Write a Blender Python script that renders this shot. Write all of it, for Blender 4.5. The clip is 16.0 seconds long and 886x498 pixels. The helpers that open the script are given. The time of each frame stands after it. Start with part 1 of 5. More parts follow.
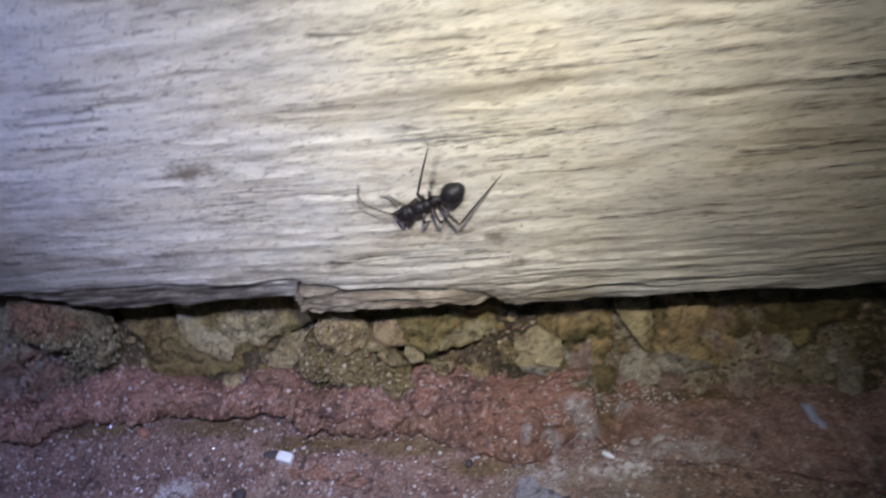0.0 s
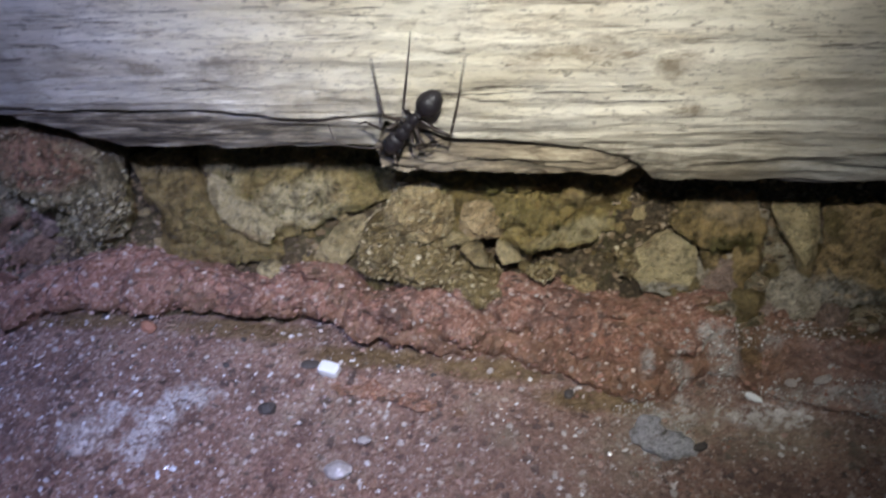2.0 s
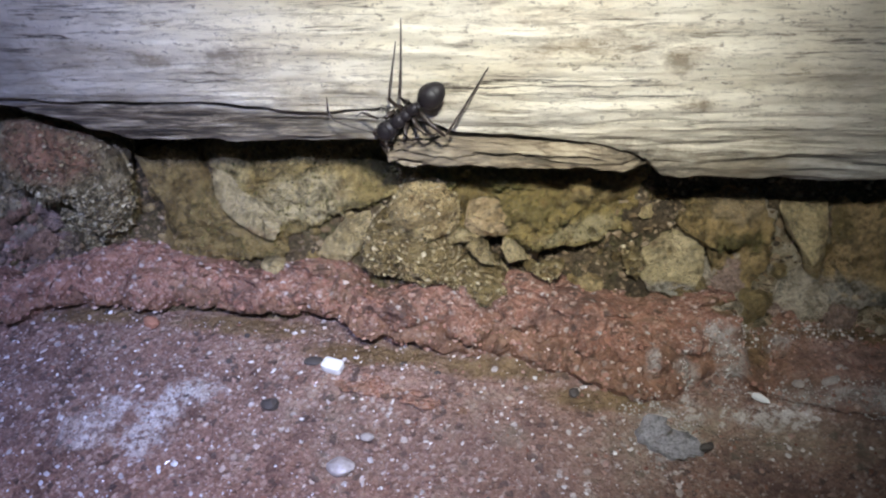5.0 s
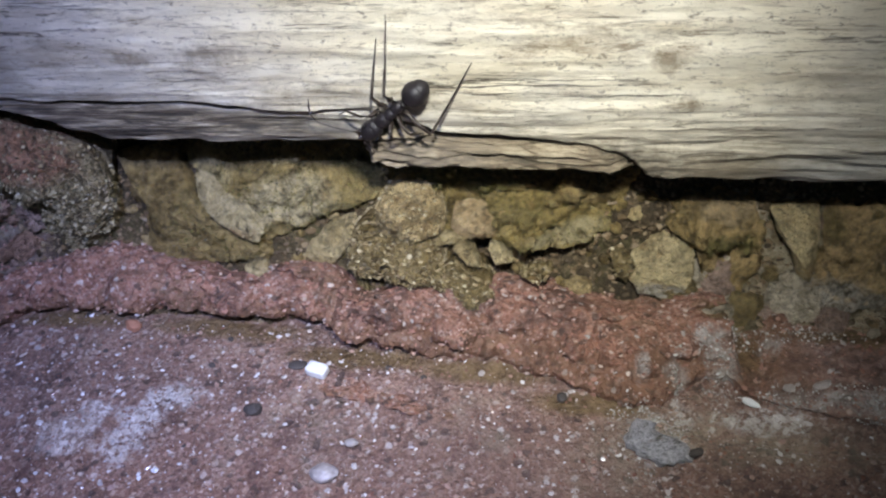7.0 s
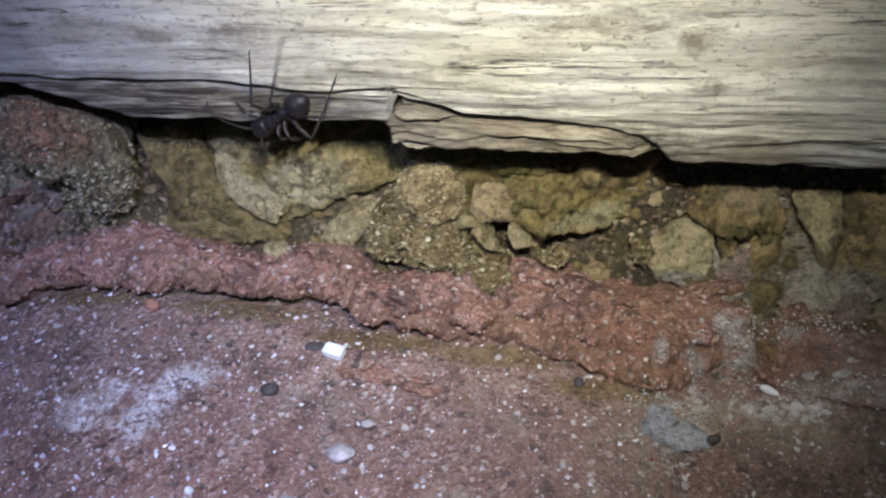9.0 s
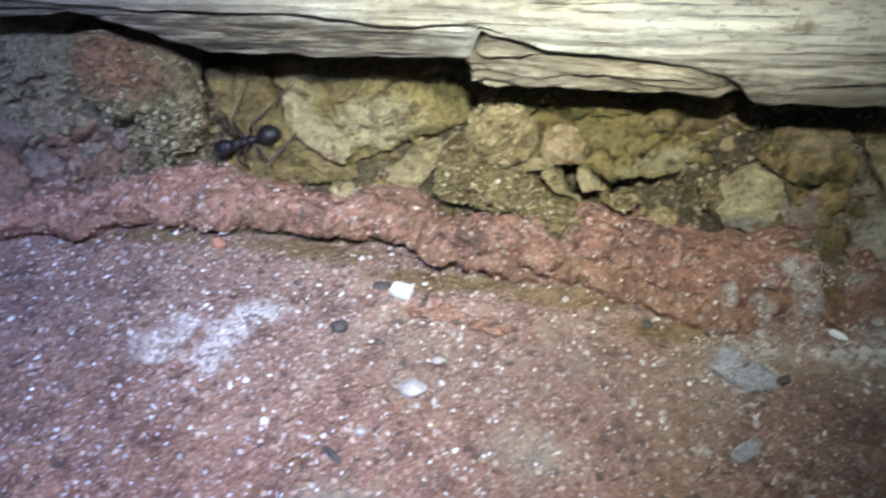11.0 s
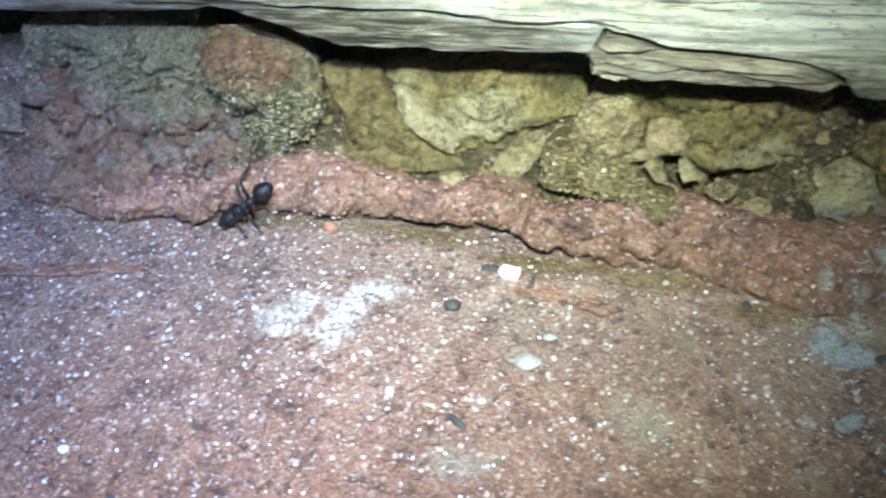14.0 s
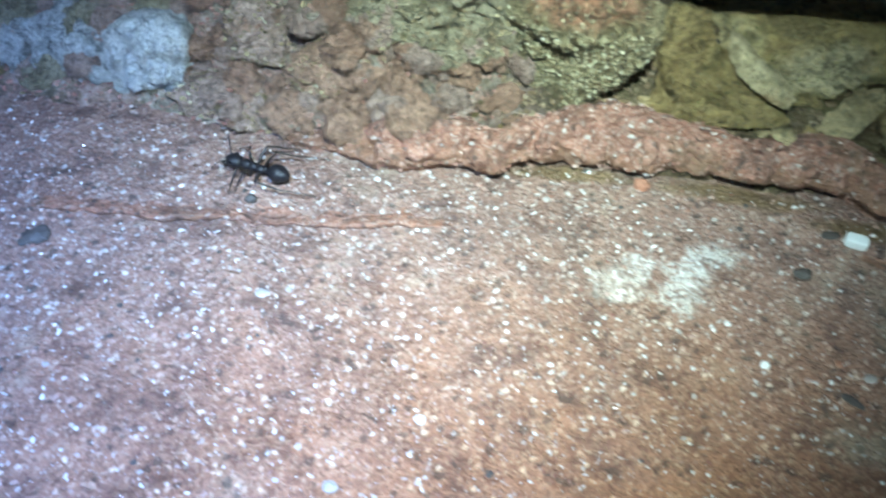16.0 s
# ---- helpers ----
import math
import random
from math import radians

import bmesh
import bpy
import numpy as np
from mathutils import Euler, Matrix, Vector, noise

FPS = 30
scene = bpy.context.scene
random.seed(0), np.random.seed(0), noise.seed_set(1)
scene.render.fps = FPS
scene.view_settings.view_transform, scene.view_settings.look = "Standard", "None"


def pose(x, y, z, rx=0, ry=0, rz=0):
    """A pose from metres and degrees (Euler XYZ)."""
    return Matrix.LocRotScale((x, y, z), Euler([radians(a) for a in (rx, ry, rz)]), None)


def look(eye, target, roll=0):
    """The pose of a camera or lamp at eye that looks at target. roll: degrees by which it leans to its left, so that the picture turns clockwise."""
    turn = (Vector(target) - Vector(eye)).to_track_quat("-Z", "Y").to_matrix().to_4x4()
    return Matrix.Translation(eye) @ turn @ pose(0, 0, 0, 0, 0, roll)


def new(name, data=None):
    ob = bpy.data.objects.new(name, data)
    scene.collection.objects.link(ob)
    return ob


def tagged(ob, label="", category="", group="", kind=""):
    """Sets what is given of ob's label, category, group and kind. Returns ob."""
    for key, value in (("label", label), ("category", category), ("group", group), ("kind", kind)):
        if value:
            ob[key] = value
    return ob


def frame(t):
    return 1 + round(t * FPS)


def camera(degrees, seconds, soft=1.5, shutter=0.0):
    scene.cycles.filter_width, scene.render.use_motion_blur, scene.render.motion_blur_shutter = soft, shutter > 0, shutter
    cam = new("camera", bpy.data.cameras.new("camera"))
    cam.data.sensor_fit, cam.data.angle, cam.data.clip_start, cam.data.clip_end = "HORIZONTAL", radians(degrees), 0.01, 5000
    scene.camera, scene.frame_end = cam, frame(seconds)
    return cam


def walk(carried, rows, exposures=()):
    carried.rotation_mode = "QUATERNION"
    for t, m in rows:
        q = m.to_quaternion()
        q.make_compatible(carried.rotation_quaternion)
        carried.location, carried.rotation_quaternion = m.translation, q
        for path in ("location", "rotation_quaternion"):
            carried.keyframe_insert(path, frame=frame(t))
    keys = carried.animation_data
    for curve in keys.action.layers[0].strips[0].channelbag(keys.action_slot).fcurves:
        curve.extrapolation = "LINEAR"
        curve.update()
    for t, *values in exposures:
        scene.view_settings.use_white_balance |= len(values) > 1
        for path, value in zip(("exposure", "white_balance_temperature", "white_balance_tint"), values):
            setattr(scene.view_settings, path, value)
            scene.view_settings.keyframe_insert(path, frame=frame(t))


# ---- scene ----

CM = 0.01          # lengths below are in centimetres

# ---- camera ----
cam = camera(56.0, 16.0, soft=2.15, shutter=0.8)
ROWS = [
    (0.0, 3.218, -3.897, 7.397, 41.90, 10.09, 3.84),
    (0.2, 2.883, -3.754, 7.171, 40.97, 8.58, 3.85),
    (0.5, 2.517, -3.805, 6.275, 41.42, 6.42, 5.78),
    (0.7, 2.260, -3.651, 6.102, 43.09, 5.57, 6.28),
    (1.0, 2.302, -3.452, 5.961, 43.70, 6.17, 5.95),
    (1.2, 2.252, -3.443, 5.816, 44.29, 5.91, 5.30),
    (1.5, 2.172, -3.440, 5.670, 44.64, 5.88, 5.40),
    (1.7, 2.056, -3.420, 5.641, 44.49, 5.44, 5.60),
    (2.0, 1.928, -3.712, 5.402, 43.82, 5.50, 7.43),
    (2.5, 1.912, -3.775, 5.373, 44.09, 5.58, 7.96),
    (3.0, 1.919, -3.760, 5.346, 44.09, 5.54, 7.94),
    (3.5, 1.934, -3.762, 5.323, 43.57, 5.67, 8.33),
    (4.0, 1.908, -3.760, 5.335, 44.30, 5.39, 7.99),
    (6.5, 1.917, -3.772, 5.243, 44.62, 5.10, 8.05),
    (7.0, 1.968, -3.674, 5.234, 44.60, 5.06, 7.83),
    (7.5, 2.000, -3.668, 5.228, 44.73, 5.10, 8.05),
    (8.0, 1.990, -3.695, 5.224, 44.69, 5.09, 8.18),
    (10.5, 1.715, -3.874, 5.125, 42.90, 4.67, 10.21),
    (10.8, 1.624, -3.953, 5.133, 42.48, 4.53, 10.24),
    (11.0, 1.450, -3.994, 5.115, 42.08, 4.61, 9.97),
    (11.3, 1.329, -4.209, 5.343, 43.67, 5.28, 10.42),
    (11.5, 1.244, -4.158, 5.391, 42.99, 5.70, 11.18),
    (12.0, 1.108, -4.212, 5.291, 42.60, 5.00, 11.14),
    (12.5, 1.042, -4.232, 5.287, 42.45, 4.74, 10.99),
    (13.0, 0.987, -4.316, 5.227, 42.47, 4.37, 11.20),
    (13.5, 0.956, -4.283, 5.217, 42.33, 4.38, 11.13),
    (14.0, 0.752, -4.544, 5.350, 42.67, 4.62, 11.08),
    (14.2, 0.571, -4.492, 5.280, 41.24, 4.19, 11.14),
    (14.5, 0.129, -4.611, 5.192, 41.41, 2.65, 10.64),
    (14.7, -0.147, -4.716, 5.094, 41.34, 2.33, 10.62),
    (15.0, -0.567, -4.759, 5.174, 40.33, 1.95, 10.69),
    (15.2, -0.901, -4.750, 5.211, 40.61, 2.06, 10.97),
    (15.5, -1.279, -4.812, 5.135, 40.28, 1.64, 11.03),
    (15.7, -1.835, -4.897, 5.042, 40.58, 1.24, 10.72),
    (16.0, -2.271, -4.723, 5.137, 39.42, 1.46, 10.93),
]
# the film's own brightening and white balance
EXPOSURES = [(0.0, -0.78, 6320, 12), (0.5, -0.62, 6390, 11), (1.0, -0.83, 6840, 12), (1.5, -1.02, 6640, 11), (2.0, -1.06, 6260, 9), (3.0, -0.75, 6220, 9), (6.5, -0.83, 6270, 8), (8.2, -0.88, 6190, 7), (10.5, -0.56, 6130, 6), (11.5, -0.03, 5740, -9), (12.0, -0.02, 5730, -9), (14.0, 0.37, 5490, -16), (15.0, 0.18, 5240, -22), (15.5, 0.24, 5170, -21), (16.0, 0.42, 5040, -21)]
POSES = [(t, pose(x * CM, y * CM, z * CM, rx, ry, rz)) for t, x, y, z, rx, ry, rz in ROWS]
walk(cam, POSES, EXPOSURES)

# ---- world and sun ----
world = bpy.data.worlds.new("sky")
scene.world = world
world.use_nodes = True
wt = world.node_tree
sky = wt.nodes.new("ShaderNodeTexSky")
sky.sky_type, sky.sun_disc = "NISHITA", False
sky.sun_elevation, sky.sun_rotation = radians(35), radians(-70)
wt.links.new(sky.outputs[0], wt.nodes["Background"].inputs[0])
wt.nodes["Background"].inputs[1].default_value = 0.025
sun = new("sun", bpy.data.lights.new("sun", "SUN"))
sun.data.energy, sun.data.angle, sun.data.color = 0.07, radians(25), (0.8, 0.88, 1.0)
sun.matrix_world = look((-4, -3, 4), (0, 0, 0))


# ---- noise and mesh helpers ----
def hashed(ix, iy, iz, seed):
    h = (ix.astype(np.int64) * 374761393 + iy.astype(np.int64) * 668265263 + iz.astype(np.int64) * 2147483647 + seed * 974634777) & 0xFFFFFFFF
    h = ((h ^ (h >> 13)) * 1274126177) & 0xFFFFFFFF
    h = ((h ^ (h >> 16)) * 2246822519) & 0xFFFFFFFF
    return (h ^ (h >> 15)) / 4294967295.0


def vn(x, y, z=0.0, seed=0):
    """Smooth lattice noise, -1 to 1."""
    x, y, z = np.broadcast_arrays(np.asarray(x, float), np.asarray(y, float), np.asarray(z, float))
    ix, iy, iz = np.floor(x), np.floor(y), np.floor(z)
    fx, fy, fz = x - ix, y - iy, z - iz
    fx, fy, fz = fx * fx * (3 - 2 * fx), fy * fy * (3 - 2 * fy), fz * fz * (3 - 2 * fz)
    out = 0.0
    for a in (0, 1):
        for b in (0, 1):
            for c in (0, 1):
                w = (fx if a else 1 - fx) * (fy if b else 1 - fy) * (fz if c else 1 - fz)
                out = out + w * hashed(ix + a, iy + b, iz + c, seed)
    return out * 2 - 1


def fbm(x, y, z=0.0, octaves=4, seed=0):
    out, amp = 0.0, 1.0
    for k in range(octaves):
        out = out + amp * vn(x * 2**k, y * 2**k, np.asarray(z, float) * 2**k, seed + k)
        amp *= 0.5
    return out


def smooth(a, b, v):
    k = np.clip((v - a) / (b - a), 0, 1)
    return k * k * (3 - 2 * k)


def link_mesh(name, verts, faces, material, parent=None, label="", origin=(0, 0, 0), flat=False):
    """One mesh object, from centimetres, with its origin where given."""
    me = bpy.data.meshes.new(name)
    me.from_pydata(((np.asarray(verts, float) - origin) * CM).tolist(), [], faces)
    me.polygons.foreach_set("use_smooth", [not flat] * len(me.polygons))
    me.materials.append(material)
    me.update()
    ob = new(name, me)
    ob.location = Vector(origin) * CM
    if parent:
        ob.parent = parent
    return tagged(ob, label)


def grid_faces(nu, nv, wrap=False, flip=False):
    i, j = np.meshgrid(np.arange(nu - 1), np.arange(nv if wrap else nv - 1), indexing="ij")
    a, b = i * nv + j, i * nv + (j + 1) % nv
    c, d = (i + 1) * nv + (j + 1) % nv, (i + 1) * nv + j
    f = np.stack([a, b, c, d] if not flip else [a, d, c, b], -1).reshape(-1, 4)
    return f.tolist()


def table(x, pairs):
    xs, ys = zip(*pairs)
    return np.interp(x, xs, ys)


def spread(lo, hi, step, far, growth=1.35):
    """An axis with even steps from lo to hi and growing steps out to +-far."""
    mid, out, s = np.arange(lo, hi + step / 2, step), [], step
    while s < far:
        s *= growth
        out.append(s)
    return np.concatenate([lo - np.array(out[::-1]), mid, hi + np.array(out)])


# ---- materials ----
class Nodes:
    def __init__(self, name, scale=100.0):
        self.mat = bpy.data.materials.new(name)
        self.mat.use_nodes = True
        self.t = self.mat.node_tree
        self.shader = self.t.nodes["Principled BSDF"]
        self.coord = self.node("ShaderNodeTexCoord").outputs["Object"]
        self.coord = self.stretch(scale, scale, scale)

    def node(self, kind, **inputs):
        return self.t.nodes.new(kind)

    def put(self, socket, value):
        if isinstance(value, bpy.types.NodeSocket):
            self.t.links.new(value, socket)
        elif isinstance(value, tuple) and len(value) == 3 and socket.type == "RGBA":
            socket.default_value = (*value, 1)
        else:
            socket.default_value = value

    def stretch(self, x, y, z, vector=None, turn=(0, 0, 0)):
        n = self.node("ShaderNodeMapping")
        self.put(n.inputs["Vector"], vector or self.coord)
        n.inputs["Scale"].default_value = (x, y, z)
        n.inputs["Rotation"].default_value = turn
        return n.outputs[0]

    def shifted(self):
        """Coordinates moved by a random step for each object."""
        info, n = self.node("ShaderNodeObjectInfo"), self.node("ShaderNodeVectorMath")
        n.operation = "MULTIPLY_ADD"
        self.put(n.inputs[0], info.outputs["Random"])
        n.inputs[1].default_value = (37.0, 51.0, 23.0)
        self.put(n.inputs[2], self.coord)
        self.coord = n.outputs[0]
        return info.outputs["Random"]

    def noise(self, scale, detail=4.0, rough=0.6, vector=None, distort=0.0):
        n = self.node("ShaderNodeTexNoise")
        self.put(n.inputs["Vector"], vector or self.coord)
        n.inputs["Scale"].default_value, n.inputs["Detail"].default_value = scale, detail
        n.inputs["Roughness"].default_value, n.inputs["Distortion"].default_value = rough, distort
        return n.outputs["Fac"]

    def cells(self, scale, vector=None, rand=1.0):
        """Distance and a random value for each cell."""
        n, s = self.node("ShaderNodeTexVoronoi"), self.node("ShaderNodeSeparateColor")
        self.put(n.inputs["Vector"], vector or self.coord)
        n.inputs["Scale"].default_value, n.inputs["Randomness"].default_value = scale, rand
        self.put(s.inputs[0], n.outputs["Color"])
        return n.outputs["Distance"], s.outputs[0], s.outputs[1]

    def ramp(self, fac, *stops):
        n = self.node("ShaderNodeValToRGB")
        self.put(n.inputs[0], fac)
        while len(n.color_ramp.elements) < len(stops):
            n.color_ramp.elements.new(0.5)
        for e, (p, c) in zip(n.color_ramp.elements, stops):
            e.position, e.color = p, (*c, 1) if isinstance(c, tuple) else (c, c, c, 1)
        return n.outputs[0]

    def mix(self, fac, a, b, blend="MIX"):
        n = self.node("ShaderNodeMix")
        n.data_type, n.blend_type = "RGBA", blend
        self.put(n.inputs[0], fac), self.put(n.inputs[6], a), self.put(n.inputs[7], b)
        return n.outputs[2]

    def math(self, op, a, b=0.0, c=0.0):
        n = self.node("ShaderNodeMath")
        n.operation = op
        for s, v in zip(n.inputs, (a, b, c)):
            self.put(s, v)
        return n.outputs[0]

    def near(self, x, y, z, rx, ry, rz, lo, hi, ragged=0.0, scale=3.0, vector=None):
        """1 within an ellipsoid, 0 outside, with a ragged edge: a stain or tint with a place of its own."""
        n, m = self.node("ShaderNodeMapping"), self.node("ShaderNodeVectorMath")
        self.put(n.inputs["Vector"], vector or self.coord)
        n.inputs["Location"].default_value = (-x / rx, -y / ry, -z / rz)
        n.inputs["Scale"].default_value = (1 / rx, 1 / ry, 1 / rz)
        m.operation = "LENGTH"
        self.put(m.inputs[0], n.outputs[0])
        d = m.outputs["Value"]
        if ragged:
            d = self.math("MULTIPLY_ADD", self.noise(scale, 5.0, 0.7), ragged, self.math("SUBTRACT", d, ragged / 2))
        return self.ramp(d, (lo, 1.0), (hi, 0.0))

    def bump(self, height, strength, distance, normal=None):
        n = self.node("ShaderNodeBump")
        self.put(n.inputs["Height"], height)
        n.inputs["Strength"].default_value, n.inputs["Distance"].default_value = strength, distance * CM
        if normal:
            self.put(n.inputs["Normal"], normal)
        return n.outputs[0]

    def done(self, colour, rough=0.8, normal=None, **more):
        s = self.shader
        self.put(s.inputs["Base Color"], colour)
        self.put(s.inputs["Roughness"], rough)
        if normal:
            self.put(s.inputs["Normal"], normal)
        for key, value in more.items():
            self.put(s.inputs[key.replace("_", " ").title().replace("Ior", "IOR")], value)
        return self.mat


def wood_material(name="weathered_wood", brown=0.0):
    n = Nodes(name)
    broad = n.noise(1.0, 6.0, 0.65, n.stretch(0.22, 1.6, 1.6), 0.6)
    fibre = n.noise(1.0, 9.0, 0.78, n.stretch(1.1, 9.0, 9.0), 0.5)
    thread = n.noise(1.0, 6.0, 0.8, n.stretch(5.0, 34.0, 34.0), 0.3)
    mottle = n.noise(3.2, 9.0, 0.82, n.stretch(0.5, 1.3, 1.3), 0.4)
    colour = n.ramp(broad, (0.30, (0.44, 0.385, 0.28)), (0.43, (0.72, 0.655, 0.50)), (0.56, (0.86, 0.81, 0.67)), (0.74, (0.60, 0.51, 0.36)))
    colour = n.mix(n.ramp(mottle, (0.34, 0.7), (0.47, 0.0)), colour, (0.33, 0.28, 0.195))
    colour = n.mix(n.ramp(mottle, (0.54, 0.0), (0.68, 0.55)), colour, (0.80, 0.76, 0.65))
    colour = n.mix(n.ramp(fibre, (0.35, 0.85), (0.44, 0.0)), colour, (0.17, 0.13, 0.085))
    colour = n.mix(n.ramp(fibre, (0.55, 0.0), (0.66, 0.7)), colour, (0.84, 0.79, 0.66))
    colour = n.mix(n.ramp(thread, (0.36, 0.7), (0.45, 0.0)), colour, (0.20, 0.16, 0.11))
    hair = n.noise(1.0, 4.0, 0.7, n.stretch(1.6, 60.0, 60.0), 0.6)
    colour = n.mix(n.ramp(hair, (0.30, 0.8), (0.37, 0.0)), colour, (0.12, 0.09, 0.06))
    pit = n.noise(16.0, 4.0, 0.8, n.stretch(0.8, 1.5, 1.5))
    colour = n.mix(n.ramp(pit, (0.36, 0.7), (0.42, 0.0)), colour, (0.14, 0.11, 0.075))
    # thin dark splits along the grain
    line = n.noise(1.0, 5.0, 0.6, n.stretch(0.28, 12.0, 12.0), 0.35)
    gate = n.noise(1.0, 4.0, 0.6, n.stretch(0.9, 3.0, 3.0))
    thin = n.ramp(n.math("ABSOLUTE", n.math("SUBTRACT", line, 0.5)), (0.004, 1.0), (0.016, 0.0))
    split = n.math("MULTIPLY", thin, n.ramp(gate, (0.53, 0.0), (0.58, 1.0)))
    colour = n.mix(n.math("MULTIPLY", split, 0.9), colour, (0.06, 0.042, 0.027))
    blot = n.noise(1.6, 8.0, 0.8, n.stretch(0.55, 1.6, 1.6))
    colour = n.mix(n.ramp(blot, (0.58, 0.0), (0.70, 0.7)), colour, (0.20, 0.14, 0.08))
    for x, z, rx, rz in ((-0.42, 2.46, 0.30, 0.12), (-0.95, 2.42, 0.28, 0.08), (2.46, 2.42, 0.14, 0.12), (2.62, 2.12, 0.10, 0.10), (-2.1, 3.6, 0.25, 0.2), (0.2, 3.4, 0.3, 0.15)):
        colour = n.mix(n.math("MULTIPLY", n.near(x, WOOD_Y, z, rx, 2.0, rz, 0.2, 0.9, 2.6, 9.0), 0.75), colour, (0.17, 0.12, 0.065))
    # darker, browner fibre along the beam's lower strip and left end
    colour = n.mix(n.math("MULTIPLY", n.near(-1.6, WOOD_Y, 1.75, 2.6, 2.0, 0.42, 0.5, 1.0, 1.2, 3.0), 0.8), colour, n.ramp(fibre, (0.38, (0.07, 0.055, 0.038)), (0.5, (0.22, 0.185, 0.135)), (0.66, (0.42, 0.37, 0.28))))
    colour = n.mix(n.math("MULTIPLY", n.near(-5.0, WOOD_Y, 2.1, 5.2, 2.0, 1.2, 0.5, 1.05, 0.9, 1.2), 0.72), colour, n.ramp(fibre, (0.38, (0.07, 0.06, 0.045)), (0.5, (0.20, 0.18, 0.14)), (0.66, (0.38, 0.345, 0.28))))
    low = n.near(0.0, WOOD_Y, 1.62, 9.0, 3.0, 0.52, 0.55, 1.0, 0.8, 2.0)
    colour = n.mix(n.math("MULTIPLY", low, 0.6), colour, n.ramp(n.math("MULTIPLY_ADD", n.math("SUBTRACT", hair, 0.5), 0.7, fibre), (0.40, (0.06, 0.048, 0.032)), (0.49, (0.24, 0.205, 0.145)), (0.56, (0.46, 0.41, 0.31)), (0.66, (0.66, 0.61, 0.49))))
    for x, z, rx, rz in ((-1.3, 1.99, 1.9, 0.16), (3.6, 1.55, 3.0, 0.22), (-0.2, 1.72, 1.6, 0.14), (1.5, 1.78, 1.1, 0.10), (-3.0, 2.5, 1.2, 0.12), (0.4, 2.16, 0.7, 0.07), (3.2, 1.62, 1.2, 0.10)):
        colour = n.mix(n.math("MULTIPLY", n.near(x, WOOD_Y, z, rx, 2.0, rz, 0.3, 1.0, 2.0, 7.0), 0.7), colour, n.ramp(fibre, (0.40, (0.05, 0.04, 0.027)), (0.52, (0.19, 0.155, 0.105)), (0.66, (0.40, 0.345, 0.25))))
    grey = n.noise(0.5, 5.0, 0.65)
    colour = n.mix(n.ramp(grey, (0.44, 0.0), (0.62, 0.6)), colour, n.ramp(thread, (0.4, (0.38, 0.37, 0.34)), (0.6, (0.70, 0.69, 0.66))))
    # colour multiplied darker and browner towards both ends
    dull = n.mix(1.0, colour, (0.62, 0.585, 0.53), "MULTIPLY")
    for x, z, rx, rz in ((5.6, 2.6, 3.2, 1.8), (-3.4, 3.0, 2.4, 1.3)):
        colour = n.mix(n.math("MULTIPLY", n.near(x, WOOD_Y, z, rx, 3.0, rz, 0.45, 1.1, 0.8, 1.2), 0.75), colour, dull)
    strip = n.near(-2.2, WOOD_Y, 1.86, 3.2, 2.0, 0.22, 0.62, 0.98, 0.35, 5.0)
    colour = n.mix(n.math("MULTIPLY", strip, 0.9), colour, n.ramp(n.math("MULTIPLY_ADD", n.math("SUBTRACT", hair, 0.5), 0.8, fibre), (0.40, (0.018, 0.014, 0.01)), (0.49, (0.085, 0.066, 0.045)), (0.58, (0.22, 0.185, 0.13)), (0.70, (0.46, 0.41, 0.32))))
    if brown:
        colour = n.mix(brown, colour, n.ramp(fibre, (0.38, (0.035, 0.026, 0.015)), (0.5, (0.16, 0.118, 0.07)), (0.62, (0.42, 0.345, 0.23))))
    height = n.math("SUBTRACT", fibre, n.math("MULTIPLY", split, 0.8))
    nor = n.bump(pit, 0.3, 0.012, n.bump(hair, 0.5, 0.010, n.bump(thread, 0.6, 0.014, n.bump(height, 0.8, 0.035, n.bump(mottle, 0.45, 0.03)))))
    return n.done(colour, 0.72, nor)


